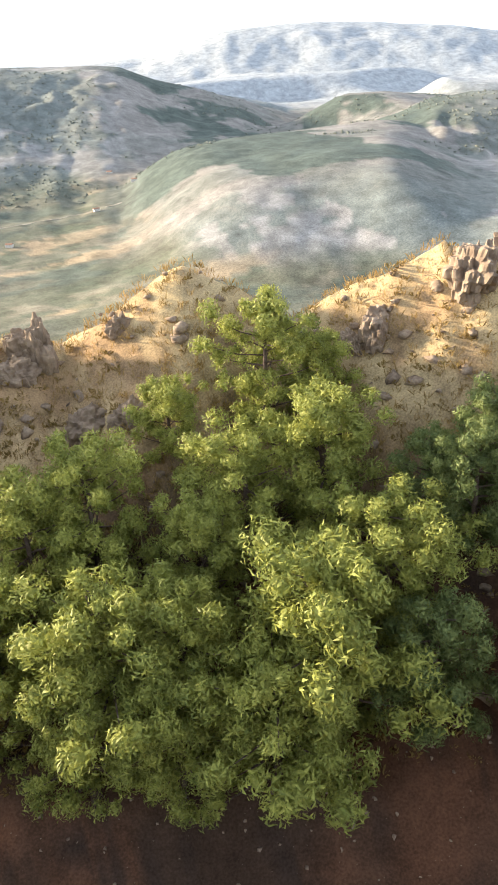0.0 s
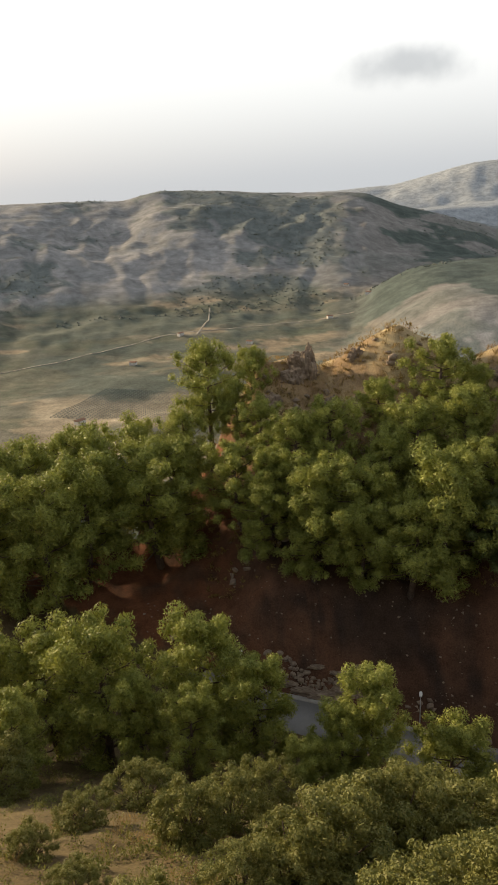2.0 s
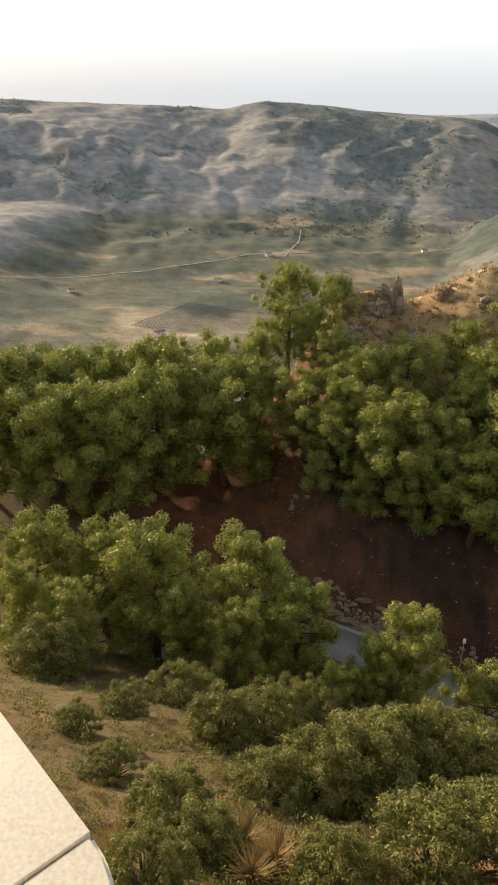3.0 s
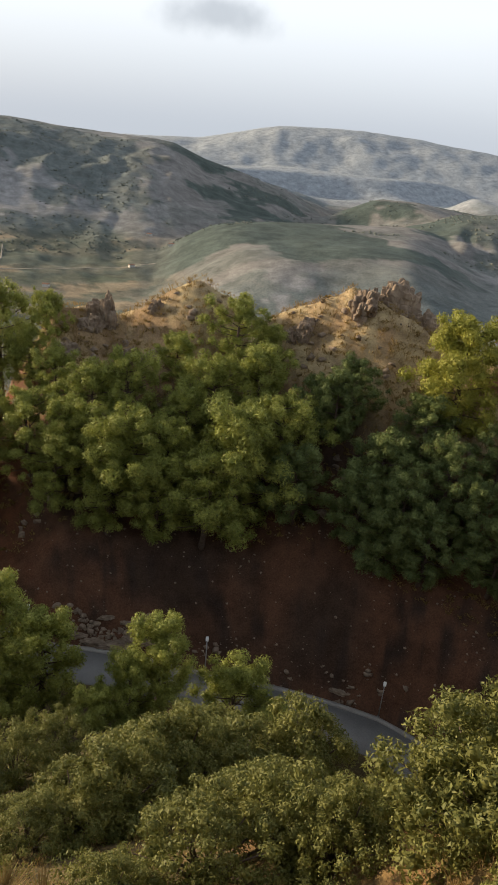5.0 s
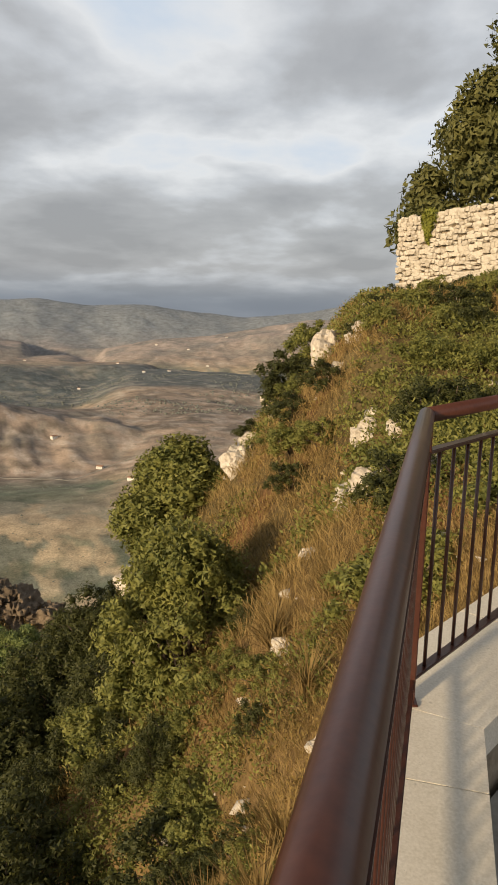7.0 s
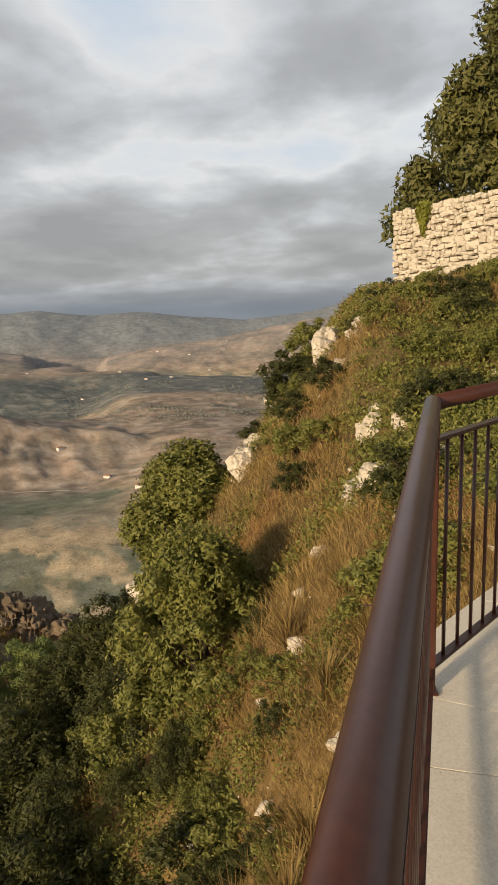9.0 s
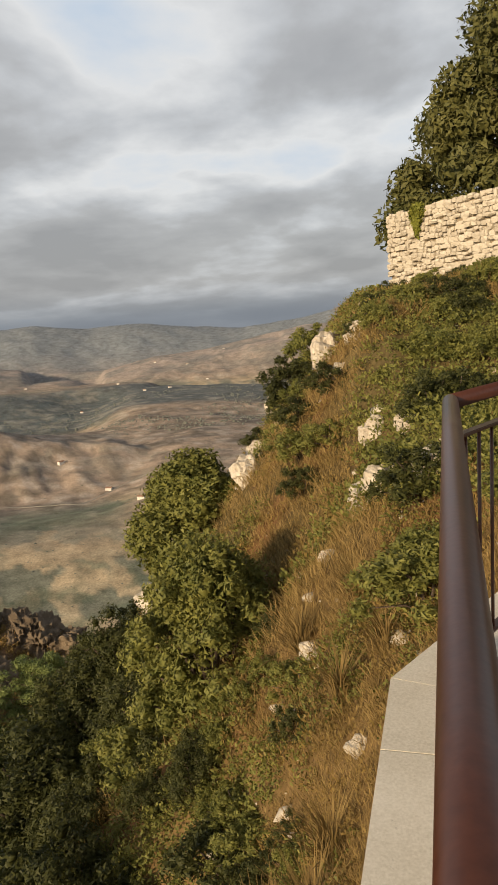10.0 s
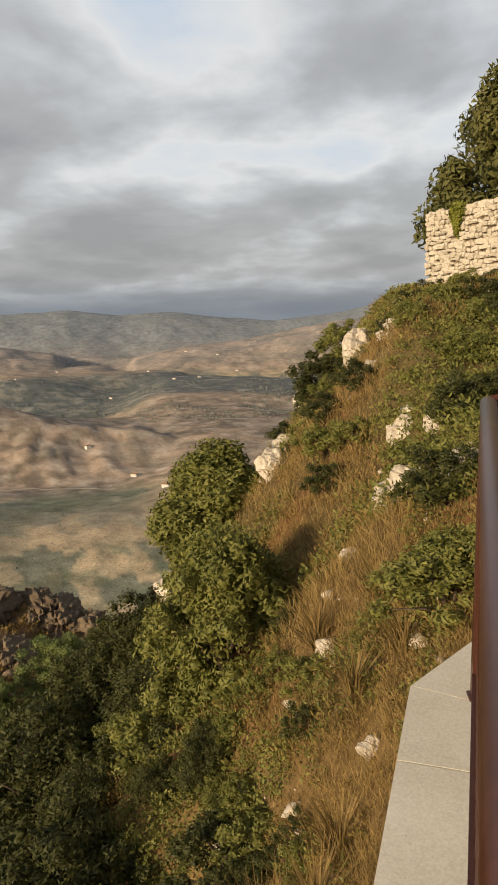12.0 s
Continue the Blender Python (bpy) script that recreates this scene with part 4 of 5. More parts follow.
CREST_ROCKS = [(-0.9, 112, -13.2, 3.6), (-1.3, 112, -12.6, 2.4), (-0.3, 111, -14.6, 4.2), (2.7, 112, -13.6, 3.0), (-5.6, 113, -13.2, 2.6), (1.7, 108, -16.6, 4.0), (-3.4, 106, -17.0, 4.4), (-5.5, 106, -17.0, 3.6), (-22.1, 108, -10.9, 6.5), (-24.8, 110, -9.7, 7.0), (-27.4, 108, -10.4, 5.0), (-17.8, 112, -13.7, 4.5), (-16.6, 110, -14.6, 3.2), (-42.7, 92, -14.0, 4.0), (-44.0, 91, -15.0, 4.5)]
for k, (a, d, el, s) in enumerate(CREST_ROCKS):
    set_rock(grey[k % 3], "crag", a, d, el, s, "jagged grey-brown crag rising from dry grass", "crags on the spur", (1, 0.85, 1.0))
set_rock(grey[1], "rock_pinnacle", -1.6, 111, -13.0, 5.6, "tall narrow grey rock pinnacle on the crest", "crags on the spur", (0.6, 0.5, 1.0))
CLIFF_ROCKS = [(-48.6, 93, -16.9, 5.0), (-51.0, 92, -18.2, 6.0), (-54.5, 92, -18.6, 6.0), (-58.5, 92, -19.0, 5.5), (-62.8, 90, -19.2, 6.5), (-66.0, 90, -20.4, 6.0), (-68.1, 90, -20.9, 6.0), (-70.1, 89, -22.0, 5.0), (-70.6, 88, -23.0, 4.4), (-46.5, 90, -17.8, 5.5), (-47.5, 87, -20.4, 5.5), (-50.0, 86, -21.6, 6.0), (-53.0, 86, -22.2, 5.0), (-56.5, 86, -22.6, 6.0), (-60.0, 86, -22.8, 6.5), (-64.0, 85, -23.6, 6.0), (-67.0, 85, -24.8, 5.0), (-45.0, 87, -19.6, 4.5)]
for k, (a, d, el, s) in enumerate(CLIFF_ROCKS):
    set_rock(dark[k % 3], "crag", a, d, el, s, "dark jagged rock outcrop on the steep cliff", "crags on the cliff", (1.35, 1.1, 0.95), 0.4)


def scatter(name, n, rng_np, place, blades, length, width, mat, label, category, lift=1.2, spread=0.5, radius=0.25, squash=0.6, base=0.0):
    """Many small tufts on the ground as one thing that nobody could count."""
    x, y, s = place(rng_np, n)
    z = land(x, y)
    lumps = np.stack([x, y, z + base * s, radius * s, radius * s, radius * squash * s], 1)
    cnt = len(x) * blades
    k = np.repeat(np.arange(len(x)), blades)
    nn = rng_np.normal(size=(cnt, 3))
    nn[:, 2] = abs(nn[:, 2])
    nn /= np.linalg.norm(nn, axis=1)[:, None]
    p = lumps[k, :3] + nn * lumps[k, 3:6] * rng_np.random((cnt, 1)) ** 0.5
    a = nn * 0.6 + rng_np.normal(size=(cnt, 3)) * spread
    a[:, 2] = abs(a[:, 2]) + lift
    a /= np.linalg.norm(a, axis=1)[:, None]
    b = np.cross(a, rng_np.normal(size=(cnt, 3)))
    b /= np.linalg.norm(b, axis=1)[:, None] + 1e-9
    sc = (0.6 + 0.8 * rng_np.random((cnt, 1))) * s[k][:, None]
    a, b = a * length * sc, b * width * sc * 0.5
    droop = np.zeros((cnt, 3))
    droop[:, 2] = -0.12 * length * sc[:, 0]
    v = np.stack([p - b * 0.6, p + b * 0.6, p + a * 0.6 + b * 0.9, p + a + droop, p + a * 0.6 - b * 0.9], 1).reshape(-1, 3)
    f0 = np.arange(cnt)[:, None] * 5
    f = np.concatenate([f0 + np.array([[0, 1, 2, 4]]), f0 + np.array([[4, 2, 3, 3]])], 0)
    quads, tris = f[:cnt], f[cnt:, :3]
    me = bpy.data.meshes.new(name)
    me.vertices.add(len(v))
    me.vertices.foreach_set("co", v.astype(np.float32).ravel())
    loops = np.concatenate([quads.ravel(), tris.ravel()]).astype(np.int32)
    me.loops.add(len(loops))
    me.loops.foreach_set("vertex_index", loops)
    me.polygons.add(2 * cnt)
    me.polygons.foreach_set("loop_start", np.concatenate([np.arange(cnt) * 4, cnt * 4 + np.arange(cnt) * 3]).astype(np.int32))
    me.polygons.foreach_set("loop_total", np.concatenate([np.full(cnt, 4), np.full(cnt, 3)]).astype(np.int32))
    me.update(calc_edges=True)
    me.materials.append(mat)
    return tagged(new(name, me), label, category, kind="stuff")


def on_slope(keep, dmin=4.5, dmax=40, a0=-112, a1=-60, seed=0):
    def place(r, n):
        a = r.uniform(a0, a1, n * 3)
        d = dmin + (dmax - dmin) * r.random(n * 3) ** 1.5
        x, y = -np.sin(np.radians(a)) * d, np.cos(np.radians(a)) * d
        sunny = smooth01(-98, -95, a) * smooth01(-83, -87, a) * smooth01(22, 17, d)
        v = fbm(x / 2.6, y / 2.6, 81 + seed, 3) + 0.3 * sunny - 0.16 * smooth01(21, 26, d) + 0.09 * r.normal(size=n * 3)
        ok = keep(v) & (x < 43) & ~((y < 0.4) & (x < 4.5))
        x, y = x[ok][:n], y[ok][:n]
        return x, y, (0.55 + 0.75 * r.random(len(x))) * np.clip(np.hypot(x, y) / 17, 0.4, 0.85)
    return place


r_np = np.random.default_rng(5)
scatter("dry_grass", 13000, r_np, on_slope(lambda v: v > -0.02, seed=1), 13, 0.42, 0.012, M_STRAW, "long dry straw-coloured grass on the steep slope", "grass", lift=0.9, spread=0.55, radius=0.22)
scatter("dry_scrub", 3600, r_np, on_slope(lambda v: (v > -0.16) & (v < 0.14), seed=1), 24, 0.10, 0.04, M_SCRUB, "low brown and rust-coloured dry scrub", "scrub", lift=0.3, spread=0.8, radius=0.42, squash=0.8, base=0.1)
scatter("green_scrub", 5200, r_np, on_slope(lambda v: v < -0.06, seed=1), 46, 0.10, 0.05, M_LEAF, "low green scrub among the dry grass", "scrub", lift=0.1, spread=0.8, radius=0.45, squash=0.85, base=0.1)
scatter("dry_grass", 2600, r_np, on_slope(lambda v: v > -0.1, dmin=4.5, dmax=34, a0=-60, a1=36, seed=3), 14, 0.5, 0.018, M_STRAW, "dry grass between the shrubs below the terrace", "grass", lift=0.9, spread=0.5, radius=0.25)
scatter("green_scrub", 2600, r_np, on_slope(lambda v: v < 0.35, dmin=6, dmax=58, a0=-62, a1=36, seed=4), 50, 0.13, 0.065, M_LEAF, "low olive-green scrub between the shrubs", "scrub", lift=0.3, spread=0.8, radius=0.55, squash=0.9, base=0.15)


def on_spur(u0, u1, a0, a1):
    def place(r, n):
        a = r.uniform(a0, a1, n)
        u = r.uniform(u0, u1, n)
        rd, cd = lane(a, ROAD_D), lane(a, CREST_D)
        d = rd + 3 + (cd - rd - 3) * u
        return -np.sin(np.radians(a)) * d, np.cos(np.radians(a)) * d, 0.6 + 0.8 * r.random(n)
    return place


scatter("dry_grass", 7000, r_np, on_spur(0.55, 1.06, -74, 4), 7, 0.5, 0.06, M_STRAW, "golden dry grass over the crest of the spur", "grass", lift=0.9, spread=0.5, radius=0.4)
scatter("dry_scrub", 3000, r_np, on_spur(0.25, 1.0, -74, 8), 16, 0.3, 0.12, M_SCRUB, "brown dry scrub on the spur", "scrub", lift=0.4, spread=0.8, radius=0.45, squash=0.7)

scatter("dry_scrub", 3200, r_np, on_spur(0.35, 1.05, -74, -38), 18, 0.32, 0.10, M_STRAW, "rust-brown dry scrub between the cliff rocks", "scrub", lift=0.6, spread=0.8, radius=0.5, squash=0.6)

# grass tussocks below the parapet
def tussock(seed, h):
    r = np.random.default_rng(seed)
    v, f = [], []
    for i in range(170):
        az, tilt = r.random() * 6.283, abs(r.normal()) * 0.42
        l = h * (0.55 + 0.55 * r.random())
        w = 0.007
        p0 = np.array([math.cos(az), math.sin(az), 0]) * 0.10 * r.random()
        side = np.array([-math.sin(az), math.cos(az), 0]) * w
        out = np.array([math.cos(az), math.sin(az), 0])
        p1 = p0 + out * math.sin(tilt) * l * 0.55 + np.array([0, 0, math.cos(tilt) * l * 0.55])
        t2 = tilt + 0.5
        p2 = p1 + out * math.sin(t2) * l * 0.45 + np.array([0, 0, math.cos(t2) * l * 0.45])
        o = len(v)
        v += [p0 - side, p0 + side, p1 + side, p1 - side, p2 + side * 0.2, p2 - side * 0.2]
        f += [(o, o + 1, o + 2, o + 3), (o + 3, o + 2, o + 4, o + 5)]
    return mesh_from("grass_tussock", v, f, M_STRAW)


tufts = [tussock(s, 0.8) for s in (1, 2, 3)]
for k, (a, d, s) in enumerate([(-85.0, 7.0, 1.2), (-83.5, 7.6, 1.3), (-88.5, 6.0, 1.1), (-90.5, 6.6, 1.0), (-86.5, 5.6, 0.9), (-81.0, 7.0, 1.0), (9.8, 15.5, 2.2), (5.6, 14.5, 2.0), (8.4, 13.6, 1.8), (25.0, 15.0, 2.0), (26.5, 4.4, 1.7), (28.5, 4.2, 1.6), (24.5, 4.6, 1.5), (6.0, 4.4, 1.7), (4.0, 4.6, 1.5), (8.0, 4.3, 1.4), (-57.0, 9.0, 1.6), (-60.0, 8.0, 1.3), (-92.0, 9.0, 1.1), (-94.0, 11.0, 1.2), (-89.0, 12.0, 1.3), (-96.0, 9.0, 1.0)]):
    x, y = polar(a, d)
    ob = new("grass_tussock", tufts[k % 3])
    ob.matrix_basis = pose(x, y, height(x, y) - 0.03, 0, 0, 40 * k) @ Matrix.Diagonal((s, s, s, 1))
    tagged(ob, "tussock of long straw-coloured grass below the parapet", "grass", "grass tussocks")

# stones and scree
def scree(name, n, place, mat, label, lo, hi):
    r = np.random.default_rng(len(name))
    x, y, s = place(r, n)
    z = land(x, y)
    bm = bmesh.new()
    bmesh.ops.create_icosphere(bm, subdivisions=1, radius=1.0)
    v0 = np.array([v.co[:] for v in bm.verts])
    f0 = np.array([[v.index for v in f.verts] for f in bm.faces])
    bm.free()
    vs, fs = [], []
    for i in range(len(x)):
        sz = lo + (hi - lo) * r.random() ** 3
        q = v0 * (1 + 0.35 * r.normal(size=(len(v0), 1))) * np.array([1, 0.8, 0.6]) * sz
        c, sn = math.cos(i), math.sin(i)
        q = q @ np.array([[c, -sn, 0], [sn, c, 0], [0, 0, 1]])
        vs.append(q + np.array([x[i], y[i], z[i] + 0.1 * sz]))
        fs.append(f0 + i * len(v0))
    return tagged(new(name, mesh_from(name, np.concatenate(vs), np.concatenate(fs), mat)), label, "stones", kind="stuff")


scree("scree", 900, on_spur(0.0, 0.30, -40, 14), M_ROCK, "pale stones strewn over the red soil bank", 0.02, 0.2)
scree("loose_stones", 1100, on_spur(0.3, 1.0, -74, 6), M_ROCK, "grey-brown stones scattered over the spur", 0.12, 0.9)
scree("slope_stones", 500, on_slope(lambda v: v > -0.4, seed=6), M_ROCK_PALE, "small pale stones in the dry grass", 0.03, 0.22)
def on_bank(r, n):
    a = np.where(r.random(n) < 0.75, r.normal(-2.6, 3.4, n), r.uniform(-34, 12, n))
    off = 3.6 + 2.6 * r.random(n) + 0.9 * np.sin(a * 0.8)
    d = lane(a, ROAD_D) + off
    return -np.sin(np.radians(a)) * d, np.cos(np.radians(a)) * d, np.ones(n)


scree("rock_ledge", 800, on_bank, M_ROCK, "broken pale rock ledge showing through the red bank", 0.06, 0.55)
BANK = [(-1.0, 4.0, 1.5), (0.8, 4.4, 1.2), (-3.2, 4.2, 1.7), (-5.0, 4.8, 1.3), (-7.0, 4.6, 1.5), (-8.6, 5.2, 1.2), (-4.2, 6.2, 1.0), (-6.4, 6.6, 0.9), (-2.0, 6.5, 0.9), (-25.5, 4.3, 1.0)]
for k, (a, off, s) in enumerate(BANK):
    d = float(lane(a, ROAD_D)) + off
    x, y = polar(a, d)
    ob = new("bank_rock", grey[k % 3])
    ob.matrix_basis = pose(x, y, height(x, y) - 0.05 * s, 0, 8, a + 20 * math.sin(k)) @ Matrix.Diagonal((s * 1.5, s * 0.6, s * 0.28, 1))
    tagged(ob, "flat pale rock ledge in the bank above the road", "rock", "rocks in the road bank")

# ---------------------------------------------------------------- terrace: coping, parapet, railing
RAIL_DIR, FAR_DIR, LEFT_DIR = Vector((0.9795, -0.2015, 0)), Vector((0.793, -0.609, 0)), Vector((-0.79, 0.613, 0))
COPE_Z, RAIL_Z = -1.25, -0.30
S_OUT = Vector((2.25, -0.198, 0))
CORNER = Vector((2.19, -0.403, 0))


def inward(d):
    return Vector((d.y, -d.x, 0)) if Vector((d.y, -d.x, 0)).y < 0 else Vector((-d.y, d.x, 0))


IN_NEAR, IN_FAR = inward(RAIL_DIR), inward(FAR_DIR)
terrace = tagged(new("parapet_wall"), "low terrace parapet capped with pale travertine slabs", "parapet", kind="structure")


def line_meet(p, d, q, e):
    den = d.x * e.y - d.y * e.x
    t = ((q.x - p.x) * e.y - (q.y - p.y) * e.x) / den
    return p + d * t


S_IN = line_meet(S_OUT + IN_NEAR * 0.45, RAIL_DIR, S_OUT + IN_FAR * 0.45, FAR_DIR)


def coping_block(a, b, c, d, top=COPE_Z):
    part("coping_slab", ngon_prism([(p.x, p.y) for p in (a, b, c, d)], top - 0.11, top, 0.0006), M_COPING, terrace)


cuts = [0.0, 0.42, 1.32, 2.22, 2.60]
for u, v in zip(cuts, cuts[1:]):
    g = 0.0025
    o1, o2 = S_OUT - RAIL_DIR * (u + (g if u else 0)), S_OUT - RAIL_DIR * (v - g)
    i1 = S_IN if u == 0 else o1 + IN_NEAR * 0.45
    coping_block(o1, o2, o2 + IN_NEAR * 0.45, i1)
cuts = [0.0, 0.9, 1.8, 2.7, 3.6, 4.5]
for u, v in zip(cuts, cuts[1:]):
    g = 0.0025
    o1, o2 = S_OUT + FAR_DIR * (u + g), S_OUT + FAR_DIR * (v - g)
    i1 = S_IN + FAR_DIR * g if u == 0 else o1 + IN_FAR * 0.45
    coping_block(o1, o2, o2 + IN_FAR * 0.45, i1)
# the projecting slab beside the eye
N_LEFT = Vector((-0.613, -0.79, 0))
L0 = Vector((-0.43, 0.825, 0))
coping_block(L0 + LEFT_DIR * 0.003, L0 + LEFT_DIR * 1.2, L0 + LEFT_DIR * 1.2 + N_LEFT * 0.7, L0 + LEFT_DIR * 0.003 + N_LEFT * 0.7)
coping_block(L0 + LEFT_DIR * 1.205, L0 + LEFT_DIR * 2.6, L0 + LEFT_DIR * 2.6 + N_LEFT * 0.7, L0 + LEFT_DIR * 1.205 + N_LEFT * 0.7)
part("coping_slab", ngon_prism([(-0.4285, 0.8235), (-0.385, 0.785), (-0.355, 0.745), (-0.338, 0.68), (-0.335, 0.34), (-0.50, 0.30), (-0.8575, 0.2705)], COPE_Z - 0.11, COPE_Z, 0.008), M_COPING, terrace)
near_end = S_OUT - RAIL_DIR * 2.6
part("wall_body", ngon_prism([(p.x, p.y) for p in (S_OUT - RAIL_DIR * 0.03 + IN_NEAR * 0.03, near_end + IN_NEAR * 0.03, near_end + IN_NEAR * 0.42, S_IN - IN_NEAR * 0.03)], -12.0, COPE_Z - 0.06), M_MORTAR, terrace)
far_end = S_OUT + FAR_DIR * 4.5
part("wall_body", ngon_prism([(p.x, p.y) for p in (S_OUT + FAR_DIR * 0.005 + IN_FAR * 0.03, far_end + IN_FAR * 0.03, far_end + IN_FAR * 0.42, S_IN + FAR_DIR * 0.005 - IN_FAR * 0.03)], -12.0, COPE_Z - 0.06), M_MORTAR, terrace)
left_end = L0 + LEFT_DIR * 2.6
part("wall_body", ngon_prism([(p.x, p.y) for p in (L0 + N_LEFT * 0.03, left_end + N_LEFT * 0.03, left_end + N_LEFT * 0.66, L0 + N_LEFT * 0.66)], -12.0, COPE_Z - 0.06), M_MORTAR, terrace)
tagged(new("terrace_floor", bpy.data.meshes.new("terrace_floor")), "grey paved terrace floor behind the parapet", "floor", kind="structure")
bm = ngon_prism([(S_IN.x, S_IN.y), (far_end.x + IN_FAR.x * 0.43, far_end.y + IN_FAR.y * 0.43), (4.0, -8.0), (-5.0, -8.0), (-5.0, 2.5), (-3.0, 1.9), (-0.9, 0.15), (-0.3, -0.16)], -1.75, -1.55)
bm.to_mesh(bpy.data.objects["terrace_floor"].data)
bm.free()
bpy.data.objects["terrace_floor"].data.materials.append(M_FLOOR)

railing = tagged(new("railing"), "brown painted steel railing with slim balusters on the coping", "railing")


def bar(name, a, b, w, h, label="", bevel=0.003):
    """A flat bar between two points, w across, h high."""
    a, b = Vector(a), Vector(b)
    d = (b - a).normalized()
    s = d.cross(Vector((0, 0, 1))).normalized() * w * 0.5
    u = Vector((0, 0, h * 0.5))
    bm = bmesh.new()
    v = [bm.verts.new(p + q) for p in (a, b) for q in (s + u, -s + u, -s - u, s - u)]
    bm.faces.new(v[:4][::-1])
    bm.faces.new(v[4:])
    for i in range(4):
        bm.faces.new((v[i], v[(i + 1) % 4], v[4 + (i + 1) % 4], v[4 + i]))
    bmesh.ops.recalc_face_normals(bm, faces=bm.faces)
    bmesh.ops.bevel(bm, geom=list(bm.edges), offset=bevel, segments=2, affect="EDGES")
    return part(name, bm, M_PAINT, railing, label)


def rail_run(start, direction, length, first):
    end = start + direction * length
    z = Vector((0, 0, 1))
    part("handrail", tube([start + z * RAIL_Z + direction * (length * t) for t in (0.0, 0.25, 0.5, 0.75, 1.0)], 0.0245, 20), M_PAINT, railing, "round brown handrail", smooth=True)
    bar("top_bar", start + z * (RAIL_Z - 0.115), end + z * (RAIL_Z - 0.115), 0.038, 0.012)
    bar("bottom_bar", start + z * (COPE_Z + 0.085), end + z * (COPE_Z + 0.085), 0.038, 0.012)
    n = int(length / 0.105)
    for i in range(1, n):
        p = start + direction * (i * length / n)
        part("baluster", tube([p + z * (COPE_Z + 0.085), p + z * (RAIL_Z - 0.115)], 0.0065, 8), M_PAINT, railing, smooth=True)


def post(p):
    part("post", ngon_prism([(p.x + 0.02, p.y + 0.02), (p.x - 0.02, p.y + 0.02), (p.x - 0.02, p.y - 0.02), (p.x + 0.02, p.y - 0.02)], COPE_Z, RAIL_Z, 0.004), M_PAINT, railing)
    part("base_plate", ngon_prism([(p.x + 0.03, p.y + 0.03), (p.x - 0.03, p.y + 0.03), (p.x - 0.03, p.y - 0.03), (p.x + 0.03, p.y - 0.03)], COPE_Z, COPE_Z + 0.008, 0.002), M_PAINT, railing)


rail_run(CORNER, -RAIL_DIR, 2.45, True)
rail_run(CORNER, FAR_DIR, 4.2, False)
bm = bmesh.new()
bmesh.ops.create_uvsphere(bm, u_segments=18, v_segments=10, radius=0.0248)
bmesh.ops.translate(bm, verts=bm.verts, vec=CORNER + Vector((0, 0, RAIL_Z)))
part("elbow", bm, M_PAINT, railing, smooth=True)
post(CORNER)
post(CORNER - RAIL_DIR * 2.4)
post(CORNER + FAR_DIR * 2.1)
post(CORNER + FAR_DIR * 4.15)

# ---------------------------------------------------------------- the old stone wall on the hillside
W0, W1 = Vector((32.70, -4.35, 0)), Vector((24.8, -8.97, 0))
w_dir = (W1 - W0).normalized()
w_in = Vector((-w_dir.y, w_dir.x, 0))
if w_in.x < 0:
    w_in = -w_in
w_len = (W1 - W0).length
old_wall = tagged(new("stone_wall"), "old rubble limestone retaining wall in warm light", "wall")
core = [W0 + w_in * 0.06 + w_dir * 0.05, W1 + w_in * 0.06, W1 + w_in * 1.0, W0 + w_in * 1.0 + w_dir * 0.05]
part("core", ngon_prism([(p.x, p.y) for p in core], -4.0, 3.92), M_MORTAR, old_wall, "recessed old mortar")
stone_rng = random.Random(3)


def stone_mesh(seed):
    bm = bmesh.new()
    bmesh.ops.create_cube(bm, size=1.0)
    bmesh.ops.subdivide_edges(bm, edges=list(bm.edges), cuts=1, use_grid_fill=True)
    r = random.Random(seed)
    for v in bm.verts:
        edge = sum(abs(c) > 0.4 for c in v.co)
        v.co *= (1.06, 1.02, 0.94, 0.84)[edge]
        v.co += Vector((r.uniform(-0.1, 0.1), r.uniform(-0.1, 0.1), r.uniform(-0.1, 0.1)))
    me = bpy.data.meshes.new("stone")
    bm.to_mesh(me)
    bm.free()
    me.materials.append(M_STONE)
    return me


stone_kinds = [stone_mesh(s) for s in range(8)]
z, count = 0.15, 0
tilt = math.degrees(math.atan2(w_dir.y, w_dir.x))
while z < 3.96:
    h = stone_rng.uniform(0.13, 0.25)
    s = stone_rng.uniform(-0.1, 0.1)
    while s < w_len and count < 760:
        w = stone_rng.choice((0.16, 0.22, 0.28, 0.36, 0.46)) * stone_rng.uniform(0.85, 1.15)
        p = W0 + w_dir * (max(s, 0) + w * 0.5)
        ob = new("stone", stone_kinds[stone_rng.randrange(8)])
        ob.parent = old_wall
        ob.matrix_basis = pose(p.x, p.y, z + h * 0.5 + stone_rng.uniform(-0.055, 0.055), stone_rng.uniform(-7, 7), stone_rng.uniform(-7, 7), tilt + stone_rng.uniform(-5, 5)) @ Matrix.Diagonal((w * 1.0, 0.30 + stone_rng.uniform(-0.03, 0.03), h * stone_rng.uniform(0.72, 1.3), 1))
        s += w + stone_rng.uniform(0.0, 0.05)
        count += 1
    z += h + 0.008
